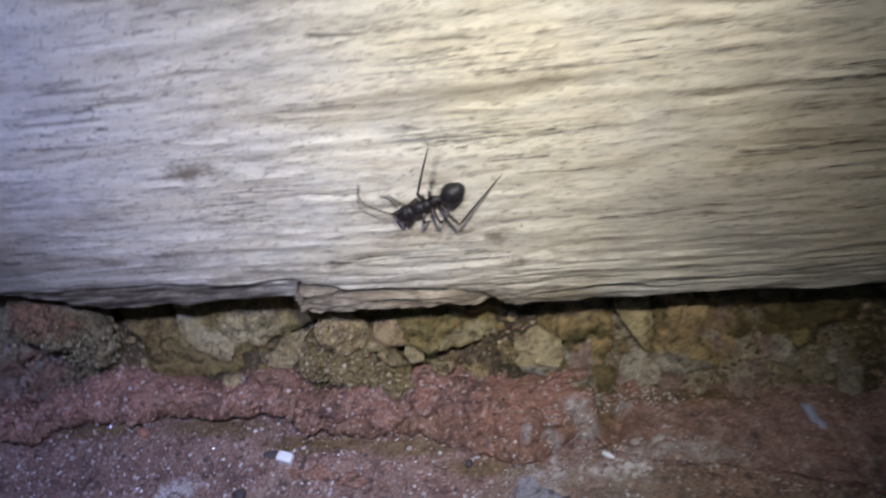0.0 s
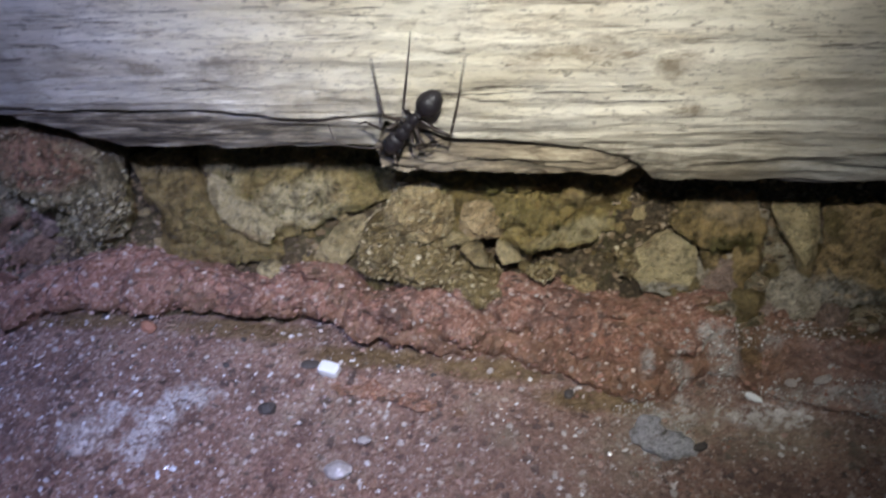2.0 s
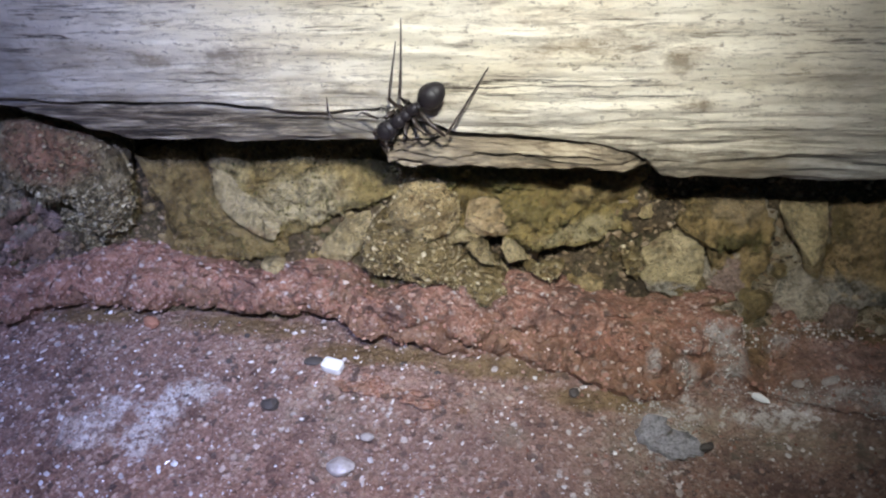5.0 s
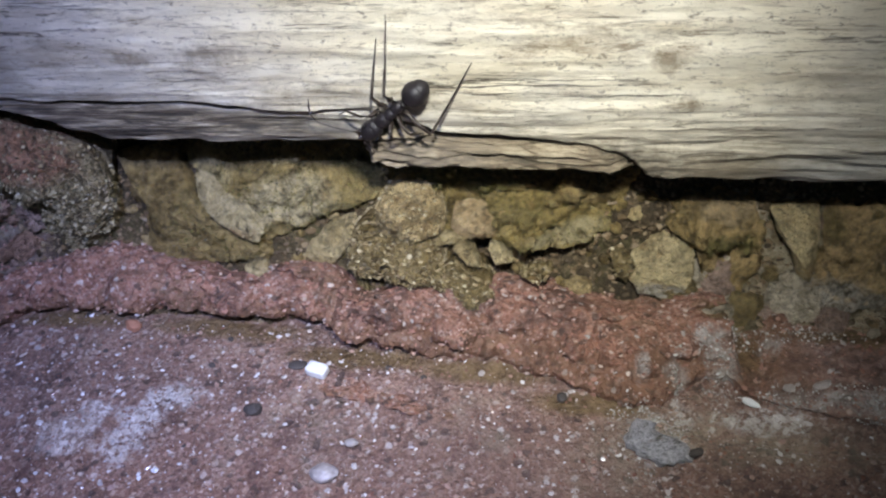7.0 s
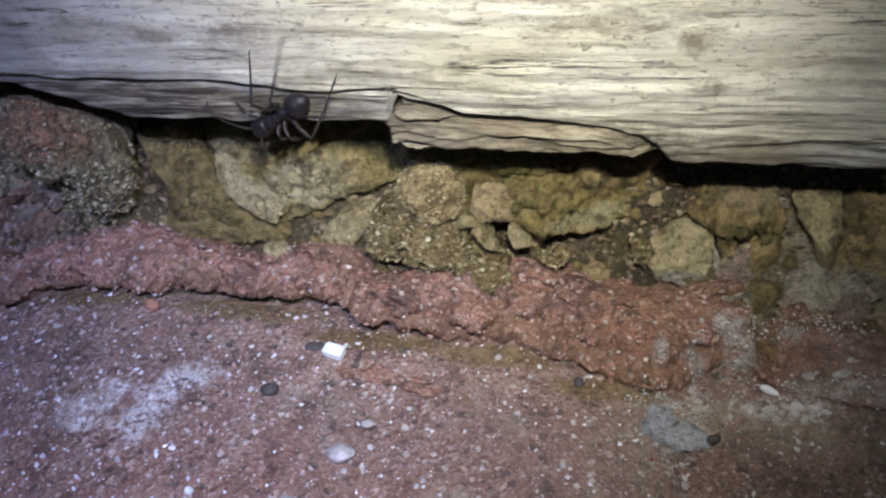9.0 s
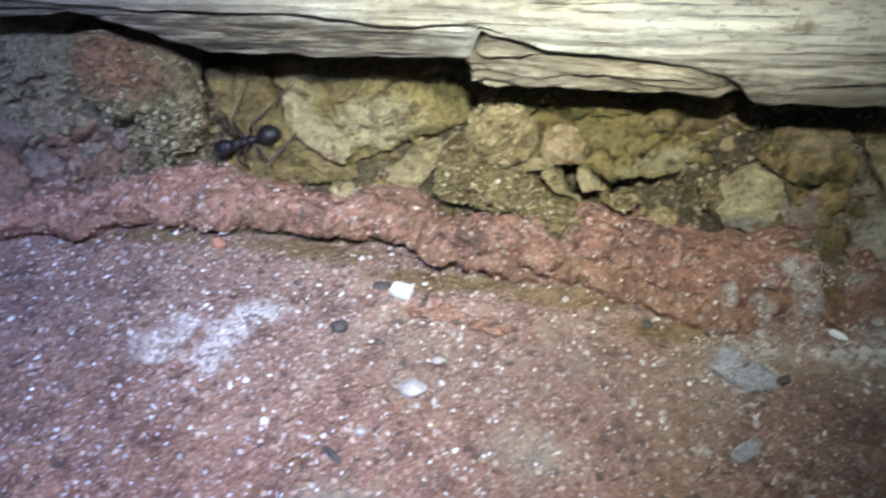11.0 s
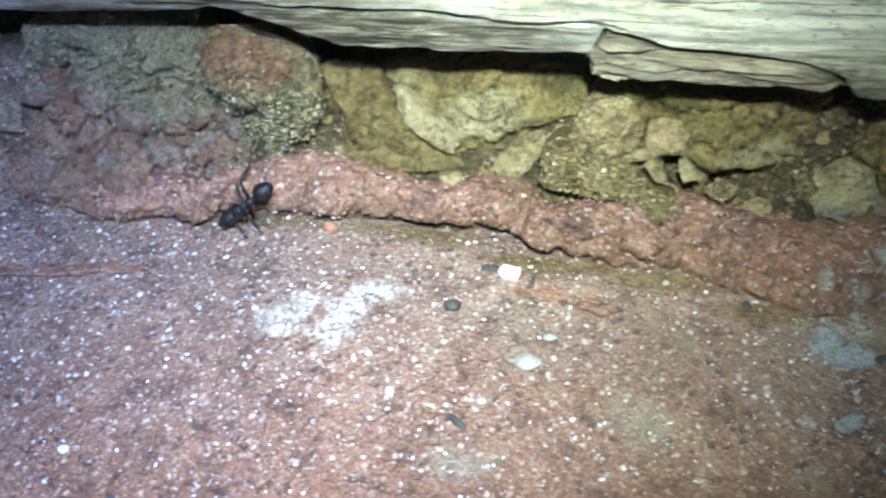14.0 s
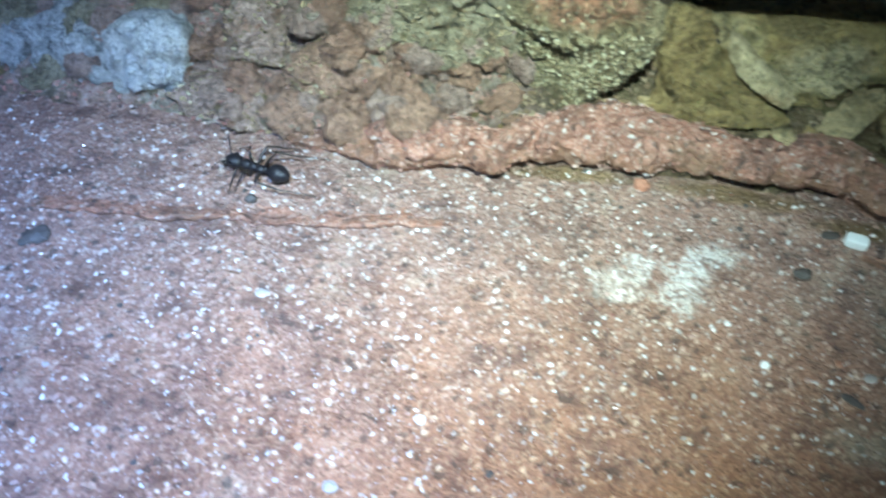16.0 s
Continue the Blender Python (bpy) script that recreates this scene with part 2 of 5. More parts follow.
def stone_material(name, light, mid, dark, moss=0.5, scale=1.0, spots=()):
    """Broken limestone. spots: stains with a place of their own on the face (x, z, their reach, colour, amount)."""
    n = Nodes(name)
    plain = n.coord
    n.shifted()
    big, small, tiny = n.noise(1.5 * scale, 7.0, 0.72, None, 1.2), n.noise(8.0 * scale, 8.0, 0.78, None, 0.4), n.noise(30.0, 5.0, 0.8)
    colour = n.ramp(big, (0.34, tuple(c * 0.6 for c in dark)), (0.42, mid), (0.50, light), (0.58, mid), (0.66, dark), (0.76, light))
    for x, z, rx, rz, stain, amount in spots:
        mottled = n.ramp(small, (0.34, tuple(c * 0.45 for c in stain)), (0.52, stain), (0.70, tuple(min(1, c * 1.3) for c in stain)))
        colour = n.mix(n.math("MULTIPLY", n.near(x, 0, z, rx, 3.0, rz, 0.6, 1.15, 0.8, 5.0, plain), amount), colour, mottled)
    colour = n.mix(n.ramp(small, (0.38, 0.85), (0.50, 0.0)), colour, tuple(c * 0.32 for c in mid))
    colour = n.mix(n.ramp(small, (0.56, 0.0), (0.68, 0.6)), colour, tuple(min(1, c * 1.25) for c in light))
    colour = n.mix(n.ramp(tiny, (0.36, 0.45), (0.46, 0.0)), colour, tuple(c * 0.4 for c in dark))
    rust = n.noise(3.1 * scale, 6.0, 0.75)
    colour = n.mix(n.ramp(rust, (0.58, 0.0), (0.72, 0.55)), colour, (0.28, 0.13, 0.045))
    dist, rnd, _ = n.cells(26.0)
    colour = n.mix(n.ramp(rnd, (0.90, 0.0), (0.94, 0.3)), colour, tuple(min(1, c * 1.5) for c in light))
    green = n.noise(2.2, 9.0, 0.82)
    colour = n.mix(n.ramp(green, (0.64 - 0.2 * moss, 0.0), (0.70 - 0.2 * moss, 0.85)), colour, n.ramp(small, (0.4, (0.05, 0.047, 0.013)), (0.6, (0.20, 0.18, 0.055))))
    # hairline cracks
    vein = n.noise(1.7 * scale, 6.0, 0.65, None, 1.0)
    crack = n.ramp(n.math("ABSOLUTE", n.math("SUBTRACT", vein, 0.5)), (0.003, 1.0), (0.012, 0.0))
    crack = n.math("MULTIPLY", crack, n.ramp(n.noise(1.3, 3.0), (0.48, 0.0), (0.58, 1.0)))
    colour = n.mix(n.math("MULTIPLY", crack, 0.6), colour, (0.03, 0.022, 0.012))
    nor = n.bump(dist, 0.5, 0.025, n.bump(tiny, 0.9, 0.028, n.bump(small, 1.0, 0.11, n.bump(n.math("SUBTRACT", big, crack), 0.8, 0.12))))
    return n.done(colour, 0.42, nor)


def red_material(name, tint=(1, 1, 1), stains=True, wet=0.6):
    n = Nodes(name)
    warp, w = n.node("ShaderNodeTexNoise"), n.node("ShaderNodeVectorMath")
    n.put(warp.inputs["Vector"], n.coord)
    warp.inputs["Scale"].default_value, warp.inputs["Detail"].default_value = 22.0, 3.0
    w.operation = "MULTIPLY_ADD"
    n.put(w.inputs[0], warp.outputs["Color"])
    w.inputs[1].default_value = (0.05, 0.05, 0.05)
    n.put(w.inputs[2], n.coord)
    bent = w.outputs[0]
    big, mid, tiny = n.noise(0.7, 6.0, 0.65), n.noise(6.0, 7.0, 0.75), n.noise(28.0, 5.0, 0.8)
    base = n.ramp(big, (0.38, (0.165, 0.094, 0.073)), (0.5, (0.27, 0.153, 0.118)), (0.61, (0.35, 0.21, 0.155)))
    base = n.mix(n.ramp(mid, (0.36, 0.65), (0.50, 0.0)), base, (0.14, 0.086, 0.065))
    base = n.mix(n.ramp(mid, (0.54, 0.0), (0.70, 0.5)), base, (0.42, 0.27, 0.205))
    base = n.mix(1.0, base, tint, "MULTIPLY")
    d1, r1, g1 = n.cells(20.0, bent)
    d2, r2, g2 = n.cells(46.0, bent)
    grain = n.ramp(r2, (0.0, (0.09, 0.058, 0.048)), (0.3, (0.22, 0.13, 0.10)), (0.65, (0.35, 0.235, 0.185)), (0.90, (0.43, 0.34, 0.29)), (1.0, (0.66, 0.60, 0.56)))
    colour = n.mix(0.5, base, grain)
    patch = n.noise(2.4, 6.0, 0.75)
    colour = n.mix(n.ramp(patch, (0.37, 0.75), (0.49, 0.0)), colour, (0.10, 0.06, 0.05))
    colour = n.mix(n.ramp(patch, (0.54, 0.0), (0.68, 0.5)), colour, (0.44, 0.29, 0.22))
    pale = n.math("MULTIPLY", n.ramp(r1, (0.90, 0.0), (0.91, 1.0)), n.ramp(d1, (0.40, 0.8), (0.55, 0.0)))
    colour = n.mix(pale, colour, n.ramp(g1, (0.0, (0.44, 0.32, 0.27)), (0.5, (0.56, 0.47, 0.42)), (1.0, (0.74, 0.71, 0.69))))
    colour = n.mix(n.ramp(r1, (0.04, 0.7), (0.07, 0.0)), colour, (0.06, 0.045, 0.04))
    colour = n.mix(n.ramp(tiny, (0.36, 0.65), (0.47, 0.0)), colour, (0.07, 0.042, 0.035))
    if stains:
        chalk, crumb = n.ramp(mid, (0.40, (0.42, 0.37, 0.34)), (0.58, (0.78, 0.76, 0.75))), n.ramp(n.noise(15.0, 5.0, 0.75), (0.44, 0.0), (0.52, 1.0))
        for x, y, rx, ry, full in ((-1.82, -0.72, 0.26, 0.22, 1), (-1.66, -0.52, 0.13, 0.18, 1), (-1.08, -0.30, 0.27, 0.13, 0), (-1.27, -0.52, 0.22, 0.18, 0), (-1.36, -0.76, 0.24, 0.20, 0), (2.60, -0.36, 0.27, 0.26, 0), (2.75, -0.20, 0.12, 0.16, 0), (3.3, -0.16, 0.45, 0.10, 0)):
            spot = n.near(x, y, 0, rx, ry, 1.0, 0.55, 1.1, 2.2, 7.0)
            colour = n.mix(n.math("MULTIPLY", spot, n.math("MAXIMUM", n.math("MULTIPLY", crumb, 0.85), 0.2) if full else n.math("MULTIPLY", crumb, 0.9)), colour, chalk)
        # orange cast of the warm lamp, painted into the paving's colour
        lamp_tint = n.near(-1.5, -3.2, 0, 6.5, 2.9, 1.0, 0.25, 1.0, 0.7, 1.5)
        colour = n.mix(n.math("MULTIPLY", lamp_tint, 0.9), colour, n.mix(1.0, colour, (1.20, 0.87, 0.52), "MULTIPLY"))
        green = n.noise(0.6, 6.0, 0.75)
        colour = n.mix(n.ramp(green, (0.55, 0.0), (0.66, 0.45)), colour, n.ramp(mid, (0.4, (0.14, 0.12, 0.08)), (0.62, (0.36, 0.33, 0.24))))
        for x, y, rx, ry in ((1.45, -0.48, 0.17, 0.14), (-0.1, -1.75, 0.35, 0.2), (1.2, -1.25, 0.4, 0.25), (3.4, -0.35, 0.9, 0.25)):
            colour = n.mix(n.math("MULTIPLY", n.near(x, y, 0, rx, ry, 1.0, 0.2, 1.0, 2.4, 4.0), 0.4), colour, (0.40, 0.37, 0.27))
        colour = n.mix(n.math("MULTIPLY", n.near(1.3, -0.62, 0, 1.9, 0.55, 1.0, 0.3, 1.0, 1.4, 2.0), 0.3), colour, (0.13, 0.075, 0.062))
        # damp ochre silt along the ledge's foot
        for x, y, rx, ry in ((-2.3, 0.40, 0.7, 0.13), (-0.9, 0.40, 0.8, 0.15), (0.3, 0.18, 0.8, 0.15), (1.3, 0.12, 0.7, 0.15), (2.1, -0.12, 0.6, 0.14)):
            colour = n.mix(n.math("MULTIPLY", n.near(x, y, 0, rx, ry, 1.0, 0.5, 1.05, 0.9, 4.0), 0.85), colour, n.ramp(mid, (0.4, (0.10, 0.062, 0.025)), (0.62, (0.24, 0.165, 0.075))))
    else:
        # the slab past the crevice is more purple; the crevice itself holds damp earth, and lacy lime crust grows on the broken ends
        slab = n.near(5.0, 0.1, 0.1, 1.7, 0.8, 0.6, 0.85, 1.0, 0.3, 3.0)
        colour = n.mix(n.math("MULTIPLY", slab, 0.55), colour, n.ramp(mid, (0.36, (0.09, 0.065, 0.065)), (0.52, (0.30, 0.215, 0.205)), (0.66, (0.48, 0.40, 0.38))))
        damp_earth = n.ramp(mid, (0.4, (0.05, 0.036, 0.015)), (0.62, (0.21, 0.145, 0.06)))
        for x, y, rx, ry in ((3.26, 0.42, 0.13, 0.36), (4.1, 0.50, 0.75, 0.12), (3.05, 0.62, 0.25, 0.1)):
            colour = n.mix(n.math("MULTIPLY", n.near(x, y, 0.1, rx, ry, 0.5, 0.5, 1.0, 0.9, 5.0), 0.9), colour, damp_earth)
        lace = n.ramp(n.noise(11.0, 5.0, 0.75), (0.43, 0.0), (0.51, 1.0))
        for x, y, rx, ry in ((3.06, 0.20, 0.15, 0.24), (2.98, 0.42, 0.16, 0.09), (2.48, 0.12, 0.07, 0.15), (2.73, 0.10, 0.12, 0.10), (3.62, -0.06, 0.36, 0.10), (4.15, -0.10, 0.35, 0.09), (3.42, 0.40, 0.09, 0.12)):
            colour = n.mix(n.math("MULTIPLY", n.near(x, y, 0.1, rx, ry, 0.6, 0.5, 1.1, 1.3, 6.0), n.math("MAXIMUM", n.math("MULTIPLY", lace, 0.9), 0.25)), colour, n.ramp(mid, (0.38, (0.34, 0.31, 0.29)), (0.6, (0.70, 0.68, 0.68))))
        damp = n.near(-0.5, 0.35, 0.08, 7.0, 2.0, 0.17, 0.5, 1.1, 0.9, 4.0)
        colour = n.mix(n.math("MULTIPLY", damp, wet), colour, n.ramp(mid, (0.4, (0.10, 0.05, 0.025)), (0.62, (0.25, 0.14, 0.075))))
        stain = n.noise(1.3, 6.0, 0.75)
        colour = n.mix(n.ramp(stain, (0.54, 0.0), (0.64, 0.65)), colour, n.ramp(mid, (0.4, (0.07, 0.045, 0.025)), (0.62, (0.20, 0.13, 0.075))))
    nor = n.bump(d2, 0.55, 0.016, n.bump(d1, 0.6, 0.03, n.bump(mid, 0.8, 0.05)))
    return n.done(colour, 0.55, nor)


def earth_material():
    n = Nodes("mossy_mortar")
    big, mid = n.noise(1.0, 5.0, 0.65), n.noise(6.0, 6.0, 0.75)
    colour = n.ramp(big, (0.36, (0.03, 0.021, 0.01)), (0.5, (0.07, 0.048, 0.023)), (0.63, (0.14, 0.10, 0.053)))
    colour = n.mix(n.ramp(mid, (0.35, 0.7), (0.52, 0.0)), colour, (0.035, 0.026, 0.014))
    green = n.noise(1.7, 6.0, 0.75)
    colour = n.mix(n.ramp(green, (0.48, 0.0), (0.66, 0.8)), colour, (0.085, 0.080, 0.025))
    colour = n.mix(n.math("MULTIPLY", n.near(-5.6, 0.9, 0.35, 3.1, 1.2, 0.85, 0.7, 1.0, 0.9, 2.0), 0.9), colour, n.mix(n.ramp(big, (0.46, 0.0), (0.54, 0.8)), n.ramp(mid, (0.36, (0.09, 0.06, 0.045)), (0.5, (0.33, 0.225, 0.18)), (0.64, (0.55, 0.43, 0.37))), n.ramp(mid, (0.36, (0.08, 0.07, 0.05)), (0.5, (0.28, 0.25, 0.19)), (0.64, (0.50, 0.47, 0.39)))))
    colour = n.mix(n.math("MULTIPLY", n.near(4.3, 0.8, 0.3, 1.5, 1.2, 0.6, 0.5, 1.0, 1.4, 2.5), 0.8), colour, n.ramp(mid, (0.38, (0.16, 0.125, 0.07)), (0.5, (0.40, 0.34, 0.23)), (0.64, (0.60, 0.55, 0.43))))
    d, r, g = n.cells(20.0)
    colour = n.mix(n.ramp(r, (0.90, 0.0), (0.95, 0.4)), colour, (0.26, 0.20, 0.12))
    lump = n.noise(14.0, 6.0, 0.8)
    colour = n.mix(n.ramp(lump, (0.52, 0.0), (0.62, 0.6)), colour, (0.24, 0.18, 0.10))
    nor = n.bump(d, 0.6, 0.03, n.bump(lump, 0.9, 0.03, n.bump(mid, 1.0, 0.10)))
    return n.done(colour, 0.8, nor)


def plain_material(name, colour, rough=0.5, vary=0.3, scale=8.0, **more):
    n = Nodes(name)
    f = n.noise(scale, 5.0, 0.65)
    c = n.ramp(f, (0.3, tuple(v * (1 - vary) for v in colour)), (0.7, tuple(min(1, v * (1 + vary)) for v in colour)))
    return n.done(c, rough, n.bump(f, 0.3, 0.02), **more)


def grain_material(name, *colours, rough=0.3):
    n = Nodes(name)
    g = n.node("ShaderNodeNewGeometry").outputs["Random Per Island"]
    return n.done(n.ramp(g, *[(k / (len(colours) - 1), c) for k, c in enumerate(colours)]), rough)


WOOD_Y = 0.65
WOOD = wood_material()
BROWN_WOOD = wood_material("brown_split_wood", 0.8)
OCHRE = stone_material("ochre_limestone", (0.433, 0.325, 0.136), (0.268, 0.189, 0.0697), (0.103, 0.0718, 0.0232), 0.33)
PALE = stone_material("pale_limestone", (0.68, 0.562, 0.318), (0.515, 0.408, 0.209), (0.288, 0.214, 0.0933), 0.05)
BIG = stone_material("large_ochre_limestone", (0.474, 0.368, 0.155), (0.319, 0.228, 0.0852), (0.144, 0.097, 0.0326), 0.2, 1.0, ((0.06, -0.08, 0.46, 0.24, (0.66, 0.57, 0.35), 0.9), (-0.70, 0.07, 0.28, 0.18, (0.52, 0.43, 0.22), 0.8),
                     (0.69, 0.22, 0.35, 0.18, (0.10, 0.095, 0.03), 0.8), (0.55, -0.15, 0.30, 0.07, (0.07, 0.06, 0.02), 0.8), (-0.25, 0.20, 0.30, 0.08, (0.16, 0.12, 0.05), 0.6)))
BLOCK = stone_material("mossy_block_stone", (0.413, 0.311, 0.114), (0.258, 0.185, 0.0618), (0.103, 0.0717, 0.0218), 0.3, 1.2, ((-0.42, 0.20, 0.50, 0.14, (0.12, 0.115, 0.03), 0.85), (0.55, 0.10, 0.35, 0.13, (0.42, 0.32, 0.15), 0.8),
                       (0.40, -0.24, 0.40, 0.10, (0.50, 0.43, 0.26), 0.8), (-0.02, 0.0, 0.30, 0.12, (0.15, 0.125, 0.045), 0.6)))
CAPPED = stone_material("lichen_stone_with_rusty_top", (0.36, 0.295, 0.16), (0.235, 0.185, 0.092), (0.09, 0.066, 0.032), 0.2, 1.6, ((0.08, 0.60, 0.60, 0.30, (0.46, 0.235, 0.135), 0.9), (-0.21, -0.71, 0.42, 0.22, (0.21, 0.20, 0.14), 0.7)))
ROUNDED = stone_material("rounded_pale_limestone", (0.659, 0.553, 0.318), (0.515, 0.417, 0.216), (0.309, 0.233, 0.108), 0.0, 1.0, ((-0.01, -0.15, 0.30, 0.10, (0.42, 0.42, 0.42), 0.7), (-0.02, 0.12, 0.25, 0.12, (0.56, 0.46, 0.27), 0.6)))
MOSSY = stone_material("mossy_stone", (0.229, 0.18, 0.0749), (0.137, 0.102, 0.0388), (0.0681, 0.0521, 0.0198), 0.5)
CREAM = stone_material("cream_limestone", (0.68, 0.578, 0.352), (0.536, 0.441, 0.238), (0.33, 0.255, 0.123), 0.0, 0.8)
KNOB = stone_material("gritty_pale_stone", (0.659, 0.524, 0.279), (0.515, 0.388, 0.19), (0.288, 0.199, 0.0889), 0.02, 1.4)
GREYGREEN = stone_material("grey_green_stone", (0.46, 0.40, 0.27), (0.31, 0.265, 0.165), (0.12, 0.10, 0.06), 0.25, 1.3)
PINK = stone_material("pink_crumbly_stone", (0.55, 0.41, 0.34), (0.42, 0.29, 0.225), (0.22, 0.14, 0.105), 0.08, 1.6)
RUSTY = stone_material("rusty_crumbly_stone", (0.52, 0.34, 0.24), (0.39, 0.235, 0.16), (0.20, 0.115, 0.075), 0.1, 1.6)
LICHEN = stone_material("lichen_stone", (0.339, 0.259, 0.117), (0.233, 0.168, 0.0682), (0.132, 0.0911, 0.0364), 0.25, 1.6)
GLOSSY = stone_material("orange_flint", (0.72, 0.56, 0.33), (0.58, 0.42, 0.22), (0.38, 0.25, 0.11), 0.0)
CRUSTY = stone_material("grey_crusted_stone", (0.7, 0.622, 0.492), (0.5, 0.427, 0.306), (0.237, 0.189, 0.12), 0.12, 1.5)
CRUSTED = stone_material("ochre_stone_with_grey_crust", (0.64, 0.469, 0.231), (0.431, 0.306, 0.143), (0.181, 0.124, 0.0495), 0.2, 1.4, ((-0.1, -0.25, 0.45, 0.20, (0.52, 0.49, 0.43), 0.85), (0.3, 0.1, 0.25, 0.15, (0.42, 0.27, 0.19), 0.7), (-0.3, 0.28, 0.22, 0.10, (0.14, 0.12, 0.04), 0.7)))
BROWNMOSS = stone_material("brown_mossy_stone", (0.577, 0.42, 0.195), (0.361, 0.257, 0.103), (0.13, 0.0947, 0.032), 0.38, 1.4, ((0.15, 0.22, 0.30, 0.10, (0.48, 0.38, 0.24), 0.7), (0.2, -0.05, 0.25, 0.14, (0.13, 0.13, 0.035), 0.8)))
PALEGREY = stone_material("grey_white_limestone", (0.74, 0.73, 0.70), (0.58, 0.57, 0.54), (0.28, 0.265, 0.23), 0.1, 1.2)
WHITE = stone_material("white_limestone", (0.90, 0.89, 0.87), (0.82, 0.81, 0.79), (0.58, 0.56, 0.51), 0.0, 1.6)
RED = red_material("red_sandstone")
LEDGE = red_material("red_ledge_stone", (1.42, 1.04, 0.84), False)
FLAKE = red_material("orange_flake_stone", (1.45, 1.08, 0.78), False, 0.0)
EARTH = earth_material()
GRAINS = grain_material("quartz_grains", (0.20, 0.105, 0.08), (0.30, 0.17, 0.13), (0.38, 0.25, 0.20), (0.50, 0.40, 0.35), (0.82, 0.82, 0.82), rough=0.22)
REDGRIT = grain_material("red_grit", (0.17, 0.08, 0.06), (0.26, 0.13, 0.10), (0.30, 0.155, 0.115), (0.34, 0.18, 0.135), (0.36, 0.20, 0.15), (0.38, 0.22, 0.17), (0.42, 0.27, 0.21), (0.62, 0.52, 0.46), rough=0.5)
MOSSGRIT = grain_material("moss_grit", (0.05, 0.045, 0.015), (0.14, 0.125, 0.035), (0.20, 0.175, 0.055), (0.28, 0.24, 0.095), (0.40, 0.35, 0.19), rough=0.5)
EARTHGRIT = grain_material("earth_grit", (0.035, 0.025, 0.014), (0.09, 0.062, 0.032), (0.16, 0.11, 0.055), (0.20, 0.14, 0.08), (0.27, 0.21, 0.13), rough=0.6)
LICHENGRIT = grain_material("lichen_grit", (0.06, 0.045, 0.022), (0.15, 0.115, 0.06), (0.25, 0.18, 0.10), (0.30, 0.24, 0.13), (0.34, 0.28, 0.16), (0.52, 0.46, 0.33), rough=0.55)
CHIP = plain_material("white_chip", (0.86, 0.88, 0.90), 0.35, 0.03)
QUARTZ = plain_material("milky_quartz", (0.40, 0.36, 0.34), 0.3, 0.4)
DARK = plain_material("dark_pebble_stone", (0.07, 0.06, 0.055), 0.6)
ORANGE = plain_material("orange_crumb_stone", (0.34, 0.165, 0.105), 0.8)
CRUST = stone_material("lime_crust", (0.90, 0.88, 0.93), (0.74, 0.72, 0.78), (0.30, 0.28, 0.26), 0.0, 4.0)
THREAD = plain_material("blue_grey_plastic", (0.30, 0.33, 0.46), 0.4, 0.3)

# ---- ground ----
LIP = [(-12, 0.7), (-7.7, 0.60), (-6.0, 0.58), (-5.44, 0.49), (-4.7, 0.41), (-4.0, 0.27), (-3.7, 0.24), (-3.43, 0.28), (-3.12, 0.34), (-2.85, 0.30), (-2.76, 0.47), (-2.6, 0.53), (-2.24, 0.53), (-2.0, 0.59),
       (-1.69, 0.52), (-1.35, 0.60), (-1.08, 0.57), (-0.81, 0.55), (-0.6, 0.52), (-0.36, 0.56), (-0.05, 0.52), (0.17, 0.38), (0.27, 0.33), (0.51, 0.35), (0.7, 0.31), (1.16, 0.23), (1.52, 0.18), (1.83, 0.08),
       (2.2, -0.07), (2.4, -0.09), (2.7, -0.02), (2.95, 0.22), (3.12, 0.18), (3.28, 0.03), (3.8, -0.06), (4.3, -0.14), (6.5, -0.45), (12, -0.9)]


def ground_height(x, y):
    h = 0.05 * fbm(x * 0.35, y * 0.35, 0, 3, 5) + 0.018 * fbm(x * 3, y * 3, 0, 4, 9) + 0.010 * fbm(x * 14, y * 14, 0, 2, 12)
    # layered grooves on the far side
    band = smooth(2.4, 3.4, x)
    h = h - 0.10 * band * np.maximum(0, np.sin((y + 0.12 * x) * 16 + 1.5 * fbm(x * 1.2, y * 1.2, 0, 2, 31)))
    # hollow under the ledge's lip
    return h - 0.04 * (1 - smooth(0.8, 1.4, x)) * np.exp(-((y - table(x, LIP)) / 0.22) ** 2)


xs, ys = spread(-8.2, 6.2, 0.035, 3000), spread(-4.2, 1.4, 0.035, 3000)
X, Y = np.meshgrid(xs, ys, indexing="ij")
near = (1 - smooth(9, 14, np.abs(X))) * (1 - smooth(6, 11, np.abs(Y)))
P = np.stack([X, Y, ground_height(X, Y) * near], -1).reshape(-1, 3)
ground = tagged(link_mesh("ground", P, grid_faces(len(xs), len(ys), flip=True), RED), "reddish sandstone paving with pale quartz grains and lime stains", "ground", kind="structure")


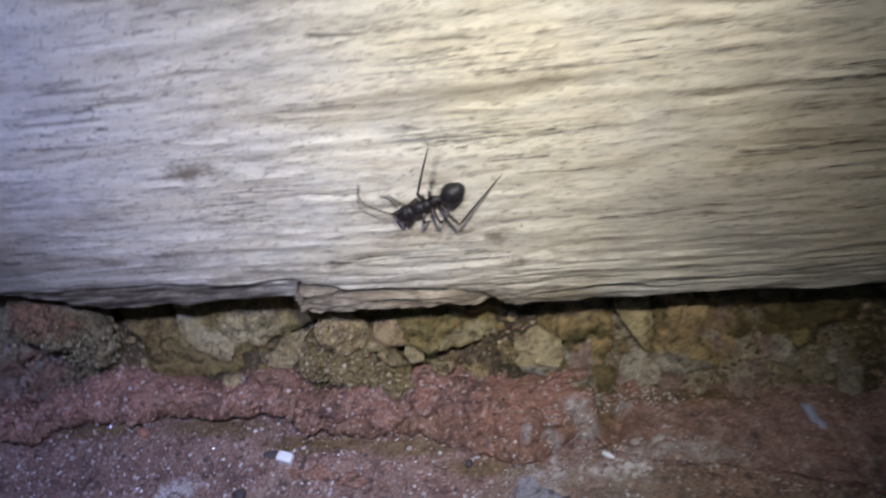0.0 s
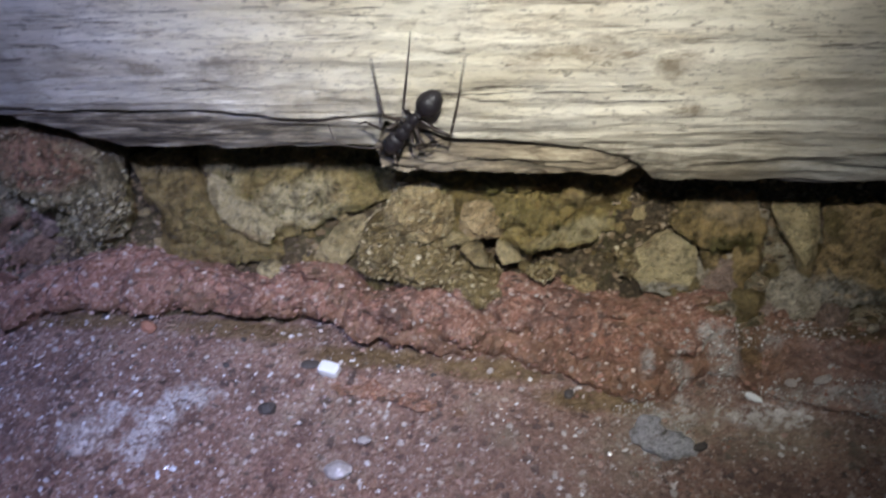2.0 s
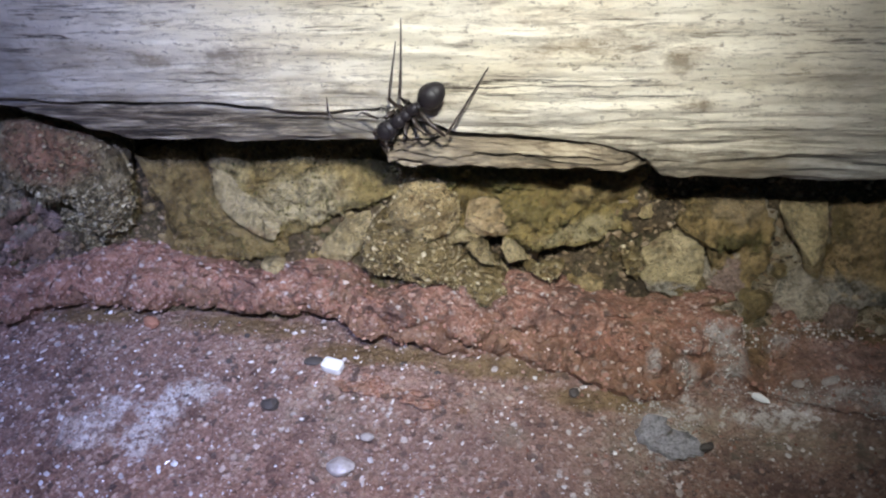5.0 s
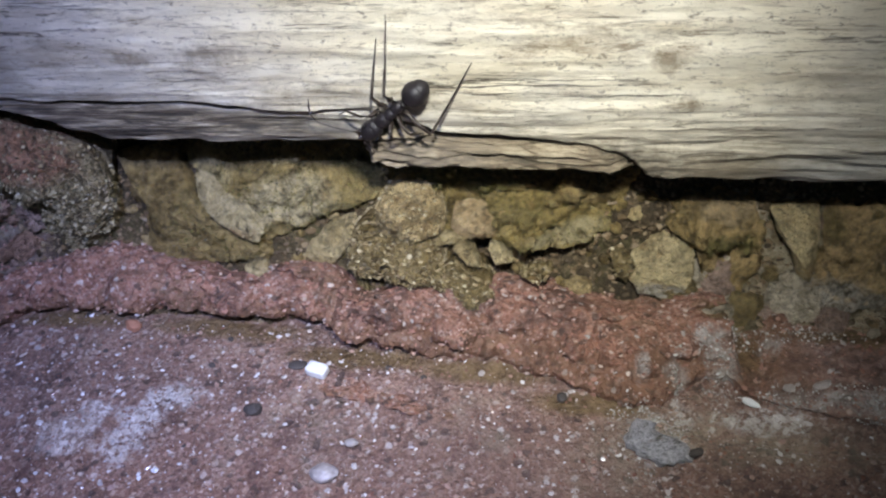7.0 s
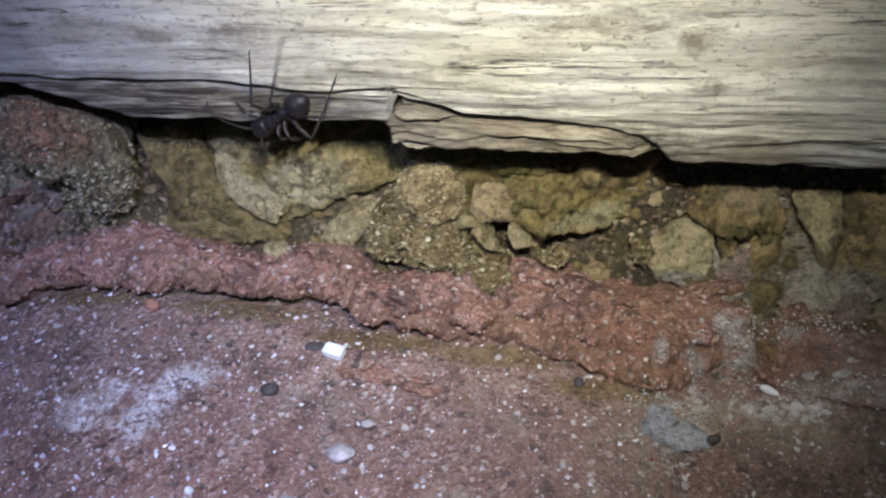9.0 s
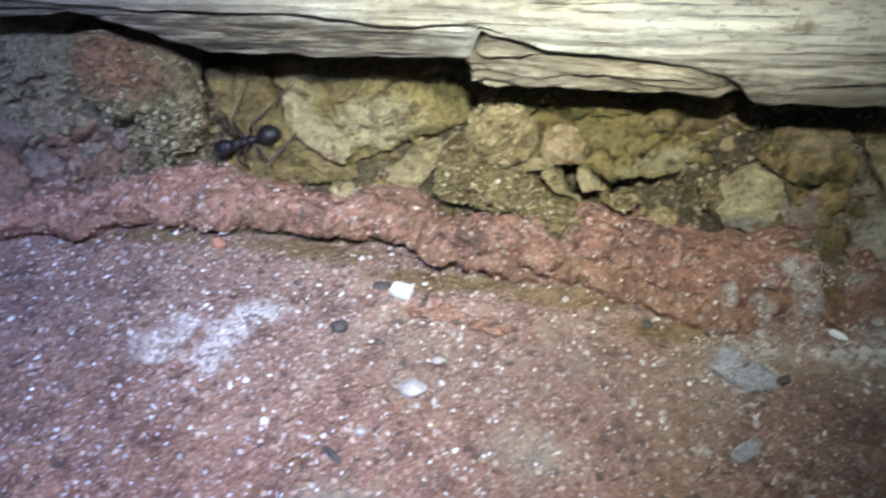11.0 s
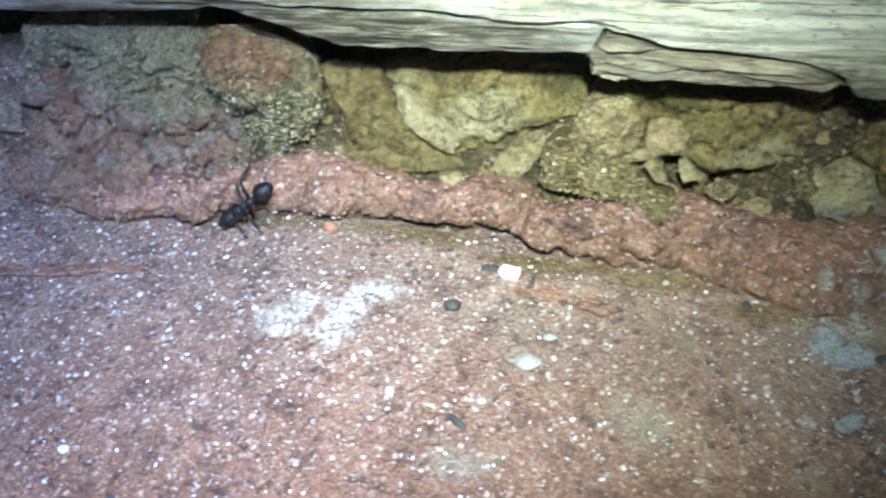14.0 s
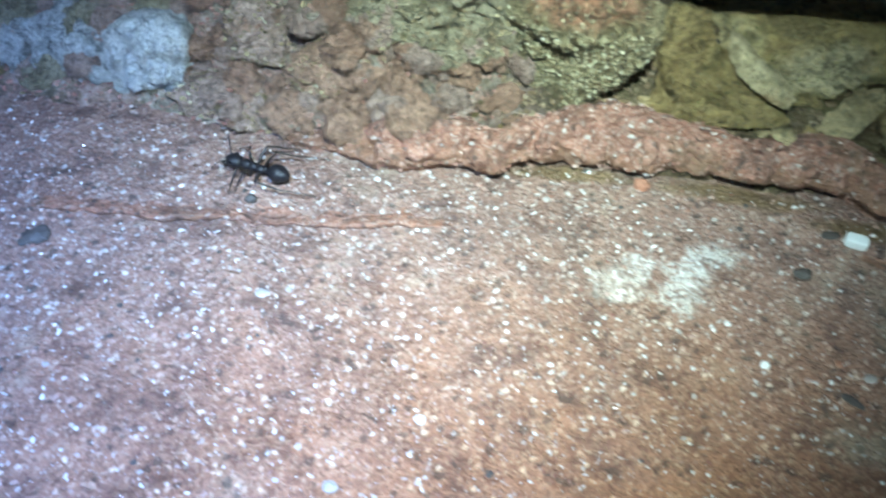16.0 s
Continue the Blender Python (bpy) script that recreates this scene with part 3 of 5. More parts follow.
# ---- ledge: a crumbling raised layer along the wall's foot ----
def layer_mesh(name, x0, x1, lips, tops, over, back, seed, material, step=0.03):
    """A thin flaked layer of stone: a broken front edge, and a back that sinks into the ground."""
    x = np.arange(x0, x1, step)
    lip = table(x, lips) + 0.03 * fbm(x * 2.2, 0 * x, 0, 4, seed) + 0.02 * fbm(x * 9, 0 * x, 0, 3, seed + 1)
    top = table(x, tops) * (1 + 0.35 * vn(x * 2.5, 0 * x, 0, seed + 3))
    v = np.linspace(0, 1, 30)
    rows = []
    for k in v:
        if k < 0.4:
            a = k / 0.4 * math.pi * 0.55
            yy, zz = lip + over * (0.6 - np.sin(a)), top * (1 - np.cos(a)) / (1 - math.cos(math.pi * 0.55)) - 0.02
        else:
            s = (k - 0.4) / 0.6
            yy, zz = lip - 0.38 * over + s * back, top * (1 - 1.2 * smooth(0.0, 1.0, s + 0 * x)) - 0.02
        rows.append(np.stack([x, yy, zz], -1))
    P = np.stack(rows, 1)
    d = 0.03 * fbm(P[..., 0] * 3.2, P[..., 1] * 3.2, P[..., 2] * 3.2, 4, seed + 10) + 0.010 * fbm(P[..., 0] * 18, P[..., 1] * 18, P[..., 2] * 18, 2, seed + 14)
    P[..., 1] -= d
    P[..., 2] += d * np.clip(v * 3, 0, 1)
    return link_mesh(name, P.reshape(-1, 3), grid_faces(len(x), len(v), flip=True), material)


TOP = [(-4.9, 0.02), (-4.4, 0.16), (-3.8, 0.29), (-3.2, 0.36), (-2.4, 0.40), (-1.8, 0.43), (-0.9, 0.39), (0.2, 0.37), (0.9, 0.33), (1.6, 0.29), (2.2, 0.26), (3.0, 0.25), (3.12, 0.22), (3.20, 0.03), (3.34, 0.02), (3.46, 0.17), (4.2, 0.19), (6.5, 0.19)]
LIFT = [(-4.9, 0.02), (-4.2, 0.07), (-3.6, 0.10), (0.3, 0.105), (0.9, 0.055), (1.5, 0.012), (3.4, 0.012), (3.75, 0.07), (6.5, 0.08)]


def ledge_mesh(x0=-4.9, x1=6.5, step=0.025, seed=41):
    """A crumbling ledge: its lip juts out over a hollow foot, and its top runs back into the wall."""
    x = np.arange(x0, x1, step)
    top = table(x, TOP) * (1 + 0.10 * vn(x * 1.7, 0 * x, 0, seed + 3))
    lift = table(x, LIFT) * (1 + 0.35 * vn(x * 2.3, 0 * x, 0, seed + 5))
    lip = table(x, LIP) - lift + 0.018 * fbm(x * 3, 0 * x, 0, 3, seed) + 0.035 * fbm(x * 8, 0 * x, 0, 4, seed + 1)
    jut = np.clip(lift / 0.15, 0, 1)
    slope = 0.10 + 0.22 * (1 - jut)
    # back from the lip, and height as a share of lift, then of the rise from there to the top
    stations = ((0.00, 0.20, -0.6, 0), (0.08, 0.17, 0.1, 0), (0.16, 0.10, 0.72, 0), (0.22, 0.02, 0.92, 0), (0.27, 0.0, 1.0, 0), (0.33, -0.015, 1.0, 0.16), (0.42, 0.25, 1.0, 0.45), (0.52, 0.75, 1.0, 0.78), (0.62, 1.35, 1.0, 0.95),
                (0.72, 1.7, 1.0, 0.98), (0.82, 2.3, 1.0, 0.82), (0.92, 3.3, 1.0, 0.35), (1.0, 4.6, 1.0, -0.3))
    rows, v = [], np.linspace(0, 1, 60)
    for k in v:
        back, low, high = [float(np.interp(k, [st[0] for st in stations], [st[i] for st in stations])) for i in (1, 2, 3)]
        yy = lip + (back * jut if k < 0.27 else back * slope)
        rows.append(np.stack([x, yy, low * lift + high * (top - lift) - 0.10 * (1 - jut) * max(0.0, 1 - k / 0.27)], -1))
    P = np.stack(rows, 1)
    lump = np.abs(fbm(P[..., 0] * 4.0, P[..., 1] * 4.0, P[..., 2] * 4.0, 3, seed + 10))
    d = 0.17 * (lump - 0.35) + 0.04 * fbm(P[..., 0] * 14, P[..., 1] * 14, P[..., 2] * 14, 3, seed + 14)
    d = d * np.clip(top / 0.25, 0.2, 1)[:, None]
    P[..., 1] -= d * (0.35 + 0.65 * smooth(0.27, 0.4, v))
    P[..., 2] += 0.8 * d * smooth(0.3, 0.5, v)
    return link_mesh("ledge", P.reshape(-1, 3), grid_faces(len(x), len(v), flip=True), LEDGE)


ledge = tagged(ledge_mesh(), "crumbling rounded red sandstone ledge along the wall's foot", "ledge", kind="structure")


for x0, x1, lips, tops, seed in ((-8.6, -2.7, [(-8.6, -0.88), (-6.15, -0.70), (-4.98, -0.60), (-3.1, -0.37)], [(-8.6, 0.03), (-5.5, 0.055), (-3.6, 0.05), (-2.8, 0.01)], 81),
                                 (-0.15, 1.15, [(-0.15, -0.17), (0.5, -0.24), (1.15, -0.34)], [(-0.15, 0.02), (0.15, 0.055), (0.7, 0.05), (1.15, 0.005)], 83)):
    tagged(layer_mesh("flake_layer", x0, x1, lips, tops, 0.04, 0.24, seed, FLAKE, 0.02), "thin flaked layer of orange-red sandstone on the paving", "ledge", kind="structure")
tagged(layer_mesh("flake_layer", 3.3, 6.4, [(3.3, -0.70), (3.73, -0.60), (4.03, -0.52), (6.4, -1.0)], [(3.3, 0.0), (3.7, 0.07), (6.4, 0.09)], 0.05, 0.22, 85, RED, 0.02), "thin worn layer of purple-red sandstone on the paving", "ledge", kind="structure")


# ---- wall of rubble stones in earthy mortar ----
def wall_mesh():
    x = np.concatenate([np.linspace(-60, -9, 40)[:-1], np.arange(-9, 7, 0.03), np.linspace(7, 60, 40)[1:]])
    line = [(0.50, -0.3), (0.62, 0.05), (0.83, 0.14), (1.00, 0.26), (1.18, 0.58), (1.35, 0.88), (1.45, 1.02), (1.60, 1.08), (2.2, 1.0), (6.5, 0.5), (6.6, -0.3)]
    s = np.concatenate([[0], np.cumsum([math.dist(a, b) for a, b in zip(line, line[1:])])])
    k = np.concatenate([np.arange(0, 2.2, 0.03), np.linspace(2.25, s[-1], 20)])
    yy, zz = np.interp(k, s, [p[0] for p in line]), np.interp(k, s, [p[1] for p in line])
    P = np.stack(np.broadcast_arrays(x[:, None], yy[None], zz[None]), -1).copy()
    # the broad block stands further out than its neighbours
    out = smooth(0.3, 0.7, P[..., 0]) * (1 - 0.5 * smooth(2.2, 2.8, P[..., 0])) * smooth(0.3, 0.9, P[..., 2]) * (P[..., 1] < 1.55)
    P[..., 1] -= 0.13 * out
    d = 0.055 * fbm(P[..., 0] * 1.6, P[..., 1] * 1.6, P[..., 2] * 1.6, 3, 61) + 0.05 * fbm(P[..., 0] * 6, P[..., 1] * 6, P[..., 2] * 6, 4, 65)
    # lumpy conglomerate between the pink stones
    mass = smooth(-2.7, -3.2, P[..., 0]) * smooth(-6.0, -5.2, P[..., 0]) * smooth(-0.1, 0.12, P[..., 2]) * (1 - smooth(0.9, 1.3, P[..., 2]))
    d = d + mass * (0.34 * np.abs(fbm(P[..., 0] * 2.4, P[..., 1] * 2.4, P[..., 2] * 2.4, 3, 67)) - 0.04 + 0.10 * np.abs(fbm(P[..., 0] * 8, P[..., 1] * 8, P[..., 2] * 8, 3, 69)))
    P[..., 1] -= d
    P[..., 2] += 0.6 * d
    return link_mesh("wall_north", P.reshape(-1, 3), grid_faces(len(x), len(k), flip=True), EARTH)


wall = tagged(wall_mesh(), "rubble wall of ochre stones in dark mossy earth mortar", "wall", kind="structure")


def chips(x, z, freq, high, seed):
    """Broken facets: each cell a small plane of its own tilt."""
    u, v = x * freq + 0.35 * fbm(x * 4, z * 4, 0, 2, seed), z * freq + 0.35 * fbm(x * 4, z * 4, 9.0, 2, seed + 5)
    best, out = np.full(u.shape, 1e9), np.zeros(u.shape)
    for a in (-1, 0, 1):
        for b in (-1, 0, 1):
            i, j = np.floor(u) + a, np.floor(v) + b
            du, dv = u - i - hashed(i, j, i * 0, seed), v - j - hashed(i, j, i * 0 + 1, seed)
            d = du * du + dv * dv
            plane = (hashed(i, j, i * 0 + 2, seed) - 0.5) + 1.3 * du * (hashed(i, j, i * 0 + 3, seed) - 0.5) + 1.3 * dv * (hashed(i, j, i * 0 + 4, seed) - 0.5)
            out, best = np.where(d < best, plane, out), np.minimum(best, d)
    return high * out


def stone(outline, y, bulge, depth, seed, material, label="", facets=5, rough=1.0, tilt=(0, 0), edge=3.2, broken=1.0):
    """A broken stone with the given outline (x, z), its face bulging out from the plane y, and its back in the wall."""
    rng = random.Random(seed)
    pts = np.array(outline, float)
    c = pts.mean(0)
    n, m = (220, 76) if np.ptp(pts[:, 0]) > 0.9 else (130, 46)
    th = np.linspace(0, 2 * math.pi, n, endpoint=False)
    r = np.full(n, 1e9)
    for a, b in zip(pts, np.roll(pts, -1, 0)):
        e, o = b - a, a - c
        den = np.cos(th) * e[1] - np.sin(th) * e[0]
        den = np.where(np.abs(den) < 1e-9, 1e-9, den)
        dist, along = (o[0] * e[1] - o[1] * e[0]) / den, (o[0] * np.sin(th) - o[1] * np.cos(th)) / den
        r = np.where((dist > 0) & (along > -0.001) & (along < 1.001) & (dist < r), dist, r)
    r = np.where(r > 1e8, np.median(r[r < 1e8]), r)
    size = r.mean()
    r = r * (1 + 0.05 * fbm(np.cos(th) * 3, np.sin(th) * 3, seed, 3, seed) + 0.035 * min(1.0, 0.4 / size) * fbm(np.cos(th) * 14, np.sin(th) * 14, seed, 3, seed + 2))
    s = np.linspace(0.01, 1, m) ** 0.75
    px, pz = s[:, None] * (r * np.cos(th))[None], s[:, None] * (r * np.sin(th))[None]
    h = bulge * (1 - s[:, None] ** (edge if bulge > 0.1 else 9.0)) + 0 * px
    for _ in range(facets):
        a, g = rng.uniform(0, 2 * math.pi), rng.uniform(0.25, 0.9) * bulge / size
        h = np.minimum(h, bulge * rng.uniform(0.62, 0.98) - g * (px * math.cos(a) + pz * math.sin(a)))
    wx, wz = px + c[0], pz + c[1]
    h = h + rough * (0.05 * fbm(wx * 2.5, wz * 2.5, seed, 4, seed) + 0.022 * fbm(wx * 11, wz * 11, seed, 3, seed + 7)) * (0.4 + 0.6 * (1 - s[:, None] ** 4))
    h = h + broken * (chips(wx, wz, 1.9, 0.095 * min(1.0, size * 1.6), seed) + chips(wx, wz, 5.0, 0.030 * min(1.0, size * 2), seed + 1) + chips(wx, wz, 15.0, 0.008, seed + 2))
    # open cracks across the face
    seam = np.abs(vn(wx * 1.9 + 0.3 * vn(wx * 6, wz * 6, 0, seed + 20), wz * 2.6 + 0.3 * vn(wx * 6, wz * 6, 3.0, seed + 21), 0, seed + 22))
    h = h - broken * 0.05 * min(1.0, size * 2) * (1 - smooth(0.0, 0.07, seam)) * (1 - s[:, None] ** 8)
    lean = tilt[0] * px + tilt[1] * pz
    rows = [np.stack([wx, y + lean - h, wz], -1)]
    for k in (0.06, 0.18, 0.45, 1.0):
        w = 1 - (0.45 if bulge > 0.15 else 0.05) * k
        side = np.stack([c[0] + r * np.cos(th) * w, y + lean[-1] - h[-1] + depth * k, c[1] + r * np.sin(th) * w], -1)
        side += (0.03 * rough * fbm(side[:, 0] * 5, side[:, 1] * 5, side[:, 2] * 5, 3, seed + 3))[:, None] * np.stack([np.cos(th), 0 * th, np.sin(th)], -1)
        rows.append(side[None])
    P = np.concatenate(rows, 0)
    faces = grid_faces(P.shape[0], n, wrap=True)
    faces.append([(P.shape[0] - 1) * n + i for i in range(n)])
    faces.append(list(range(n))[::-1])
    return link_mesh("stone", P.reshape(-1, 3), faces, material, wall, label, (c[0], y, c[1]))


WALLSTONES = [
    stone([(-2.85, 1.38), (-2.66, 1.57), (-2.39, 1.64), (-2.08, 1.59), (-1.83, 1.54), (-1.71, 1.42), (-1.70, 1.18), (-1.79, 0.87), (-1.96, 0.58), (-2.16, 0.27), (-2.39, 0.01), (-2.76, -0.11), (-3.06, -0.10), (-3.04, 0.19), (-2.93, 0.42), (-3.07, 0.56), (-3.04, 0.92)],
          1.09, 0.32, 0.8, 3, CAPPED, "lumpy gritty stone grown over with grey-green lichen", 2, 2.4, (-0.25, -0.1), 3.0, 0.3),
    stone([(-1.87, 1.04), (-1.56, 1.11), (-1.33, 1.10), (-1.23, 0.83), (-1.03, 0.67), (-0.82, 0.55), (-0.61, 0.44), (-0.51, 0.38), (-0.64, 0.30), (-0.95, 0.28), (-1.37, 0.22), (-1.62, 0.23), (-1.70, 0.39), (-1.67, 0.66), (-1.81, 0.87)],
          1.09, 0.16, 0.9, 13, OCHRE, "dark ochre mossy stone under the large limestone", 3, 1.3, (-0.05, 0.55), 3.2, 0.9),
    stone([(-1.36, 1.06), (-1.18, 1.10), (-0.77, 1.12), (-0.37, 1.16), (0.01, 1.17), (0.29, 1.18), (0.52, 1.12), (0.56, 0.95), (0.42, 0.82), (0.23, 0.74), (0.00, 0.68), (-0.19, 0.60), (-0.39, 0.51), (-0.63, 0.43), (-0.85, 0.53), (-1.11, 0.66), (-1.28, 0.80), (-1.38, 0.96)],
          1.25, 0.2, 1.0, 14, BIG, "large ochre limestone with mossy edges", 6, 1.2, (-0.1, 0.55), 3.4, 1.3),
    stone([(-1.14, 0.98), (-0.92, 0.87), (-0.71, 0.74), (-0.57, 0.62), (-0.59, 0.53), (-0.75, 0.58), (-0.92, 0.66), (-1.06, 0.75), (-1.15, 0.85)],
          1.02, 0.07, 0.3, 109, CREAM, "long pale shard on the ochre limestone", 1, 0.4, (-0.1, 0.62), 2.6, 0.3),
    stone([(-0.35, 0.26), (-0.23, 0.41), (-0.05, 0.53), (0.16, 0.62), (0.19, 0.53), (0.09, 0.39), (-0.02, 0.26), (-0.19, 0.18), (-0.32, 0.18)],
          0.99, 0.12, 0.5, 8, PALE, "small pale limestone wedge", 4, 0.6, (0, 0.25), 3.2, 0.8),
    stone([(0.15, 0.43), (0.19, 0.59), (0.31, 0.70), (0.59, 0.73), (0.82, 0.69), (0.95, 0.54), (0.94, 0.39), (0.70, 0.32), (0.42, 0.34), (0.21, 0.35)],
          0.76, 0.13, 0.5, 53, LICHEN, "mossy gritty lump", 1, 1.8, (0, 0.3), 2.4, 0.3),
    stone([(0.53, 1.14), (0.77, 1.19), (1.02, 1.22), (1.40, 1.21), (1.75, 1.16), (2.08, 1.15), (2.38, 1.11), (2.37, 0.92), (2.34, 0.75), (2.15, 0.61), (1.88, 0.56), (1.60, 0.56), (1.35, 0.62), (1.03, 0.70), (0.80, 0.72), (0.61, 0.93)],
          1.06, 0.2, 0.9, 23, BLOCK, "broad ochre block with a mossy gritty broken face", 6, 1.3, (0.02, 0.25), 4.0, 1.5),
    stone([(0.39, 0.81), (0.45, 1.02), (0.58, 1.16), (0.73, 1.20), (0.86, 1.18), (0.94, 1.05), (1.00, 0.87), (0.94, 0.73), (0.76, 0.64), (0.55, 0.67), (0.41, 0.70)],
          0.91, 0.17, 0.5, 127, KNOB, "pale gritty knob", 1, 1.4, (0, 0.1), 2.8, 0.4),
    stone([(1.00, 0.80), (1.06, 0.91), (1.26, 0.94), (1.46, 0.94), (1.49, 0.82), (1.42, 0.73), (1.25, 0.72), (1.06, 0.73)],
          0.88, 0.09, 0.3, 113, GLOSSY, "pale orange glossy broken face", 4, 0.5, (0, 0.1), 4.0, 1.2),
    stone([(0.76, 0.60), (0.90, 0.68), (1.09, 0.74), (1.16, 0.71), (1.06, 0.65), (0.87, 0.58)],
          0.87, 0.035, 0.1, 69, PALE, "thin pale stone splinter", 2, 0.3, (0, 0.1), 3.2, 0.4),
    stone([(1.02, 0.62), (1.08, 0.71), (1.17, 0.63), (1.23, 0.44), (1.13, 0.45)],
          0.80, 0.035, 0.1, 59, PALE, "small white stone splinter", 2, 0.3, (0, 0.1), 3.2, 0.4),
    stone([(1.29, 0.63), (1.37, 0.67), (1.49, 0.52), (1.35, 0.47)],
          0.80, 0.035, 0.1, 61, PALE, "small white stone splinter", 2, 0.3, (0, 0.1), 3.2, 0.4),
    stone([(1.55, 0.40), (1.67, 0.50), (1.79, 0.48), (1.68, 0.34)],
          0.74, 0.035, 0.1, 67, LICHEN, "small grey stone splinter", 2, 0.3, (0, 0.1), 3.2, 0.4),
    stone([(0.85, 0.38), (1.01, 0.46), (1.16, 0.42), (1.33, 0.30), (1.36, 0.23), (1.17, 0.24), (0.94, 0.29)],
          0.63, 0.06, 0.4, 71, LICHEN, "grey gritty flake", 3, 2.0, (0, 0.4), 2.4, 0.8),
    stone([(-0.72, 0.42), (-0.59, 0.46), (-0.51, 0.41), (-0.61, 0.34)],
          0.69, 0.035, 0.1, 137, PALE, "small white stone splinter", 2, 0.3, (0, 0.3), 3.2, 0.4),
    stone([(2.35, 0.35), (2.41, 0.50), (2.55, 0.58), (2.78, 0.59), (2.87, 0.51), (2.86, 0.31), (2.82, 0.21), (2.68, 0.17), (2.47, 0.21)],
          0.90, 0.16, 0.6, 31, ROUNDED, "rounded pale limestone", 6, 0.6, (0, 0.6), 3.4, 0.6),
    stone([(2.30, 0.87), (2.48, 0.90), (2.84, 0.86), (3.24, 0.90), (3.35, 0.71), (3.33, 0.35), (3.18, 0.13), (2.97, 0.20), (2.84, 0.64), (2.55, 0.68)],
          1.04, 0.14, 0.7, 37, BROWNMOSS, "brown mossy stone", 7, 2.0, (0, 0.5), 3.0, 2.2),
    stone([(2.23, 0.51), (2.31, 0.56), (2.43, 0.43), (2.36, 0.31), (2.28, 0.39)],
          0.86, 0.035, 0.1, 139, LICHEN, "small grey stone splinter", 2, 0.6, (0, 0.4), 3.2, 0.4),
    stone([(3.38, 0.83), (3.49, 0.85), (3.73, 0.83), (3.76, 0.66), (3.76, 0.45), (3.73, 0.31), (3.62, 0.36), (3.57, 0.53), (3.46, 0.65)],
          1.05, 0.16, 0.4, 51, PALE, "upright smooth beige stone", 1, 0.8, (0, 0.5), 1.4, 0.4),
    stone([(3.74, 0.85), (4.12, 0.87), (4.45, 0.80), (4.56, 0.40), (4.38, 0.06), (4.04, 0.11), (3.71, 0.16), (3.74, 0.37), (3.79, 0.58)],
          0.98, 0.18, 0.7, 43, CRUSTED, "ochre stone with grey crust", 7, 2.0, (0, 0.5), 3.0, 2.2),
    stone([(3.43, 0.20), (3.61, 0.29), (3.94, 0.26), (4.33, 0.11), (4.39, -0.06), (3.99, -0.12), (3.57, -0.10), (3.42, 0.03)],
          0.75, 0.1, 0.5, 49, CRUSTY, "grey crusted stone at the wall's foot", 5, 2.0, (0, 0.5), 2.2, 1.8),
    stone([(-4.64, 1.46), (-4.05, 1.55), (-3.50, 1.54), (-2.95, 1.48), (-2.85, 1.13), (-2.81, 0.73), (-2.97, 0.54), (-3.42, 0.56), (-3.86, 0.66), (-4.29, 0.80), (-4.80, 0.87)],
          1.19, 0.26, 0.8, 79, GREYGREEN, "grey-green layered stone", 6, 1.4, (0, 0.3), 4.0, 1.8),
    stone([(-6.66, 0.55), (-6.46, 0.72), (-6.14, 0.79), (-5.87, 0.73), (-5.81, 0.49), (-5.92, 0.24), (-6.16, 0.11), (-6.49, 0.12), (-6.69, 0.25)],
          0.84, 0.24, 0.8, 83, WHITE, "white limestone lump", 1, 1.6, (0, 0.2), 2.4, 0.5),
    stone([(-8.15, 0.39), (-7.61, 0.57), (-7.12, 0.67), (-6.69, 0.55), (-6.67, 0.27), (-6.53, 0.10), (-6.89, -0.13), (-7.42, -0.11), (-7.96, -0.06), (-8.30, 0.02)],
          0.91, 0.18, 0.7, 103, PALEGREY, "grey-white layered limestone", 6, 1.3, (0, 0.2), 4.0, 1.6),
    stone([(-5.46, 0.78), (-5.29, 0.98), (-4.98, 0.95), (-4.87, 0.68), (-4.97, 0.45), (-5.25, 0.47), (-5.44, 0.51)],
          0.93, 0.18, 0.6, 89, PINK, "orange-pink crumbly stone", 1, 2.2, (0, 0.2), 2.2, 0.3),
    stone([(-4.88, 0.49), (-4.67, 0.65), (-4.34, 0.65), (-3.98, 0.61), (-4.02, 0.39), (-4.31, 0.17), (-4.65, 0.07), (-4.85, 0.20)],
          0.84, 0.18, 0.6, 97, RUSTY, "orange-pink crumbly stone", 0, 2.4, (0, 0.2), 2.0, 0.2),
    stone([(-4.43, 0.77), (-4.19, 0.95), (-3.89, 1.03), (-3.87, 0.78), (-3.96, 0.58), (-4.34, 0.59)],
          1.05, 0.15, 0.6, 99, PINK, "pinkish crumbly stone", 0, 2.4, (0, 0.2), 1.8, 0.15),
    stone([(-6.01, 0.19), (-5.71, 0.31), (-5.30, 0.28), (-4.94, 0.15), (-5.01, -0.02), (-5.48, -0.05), (-5.89, 0.01)],
          0.63, 0.14, 0.5, 102, PINK, "pinkish crumbly stone", 0, 2.4, (0, 0.3), 1.8, 0.15),
    stone([(-3.97, 0.96), (-3.53, 1.09), (-3.06, 1.08), (-2.95, 0.86), (-2.97, 0.62), (-3.31, 0.49), (-3.82, 0.46), (-3.95, 0.67)],
          1.13, 0.15, 0.6, 107, GREYGREEN, "green-grey layered stone", 5, 1.3, (0, 0.3), 4.0, 1.6),
    stone([(4.75, 0.88), (5.7, 0.92), (6.0, 0.3), (5.7, -0.3), (4.9, -0.3), (4.72, 0.3)], 1.15, 0.22, 0.7, 47, MOSSY, "brown mossy stone", 5, 1.4),
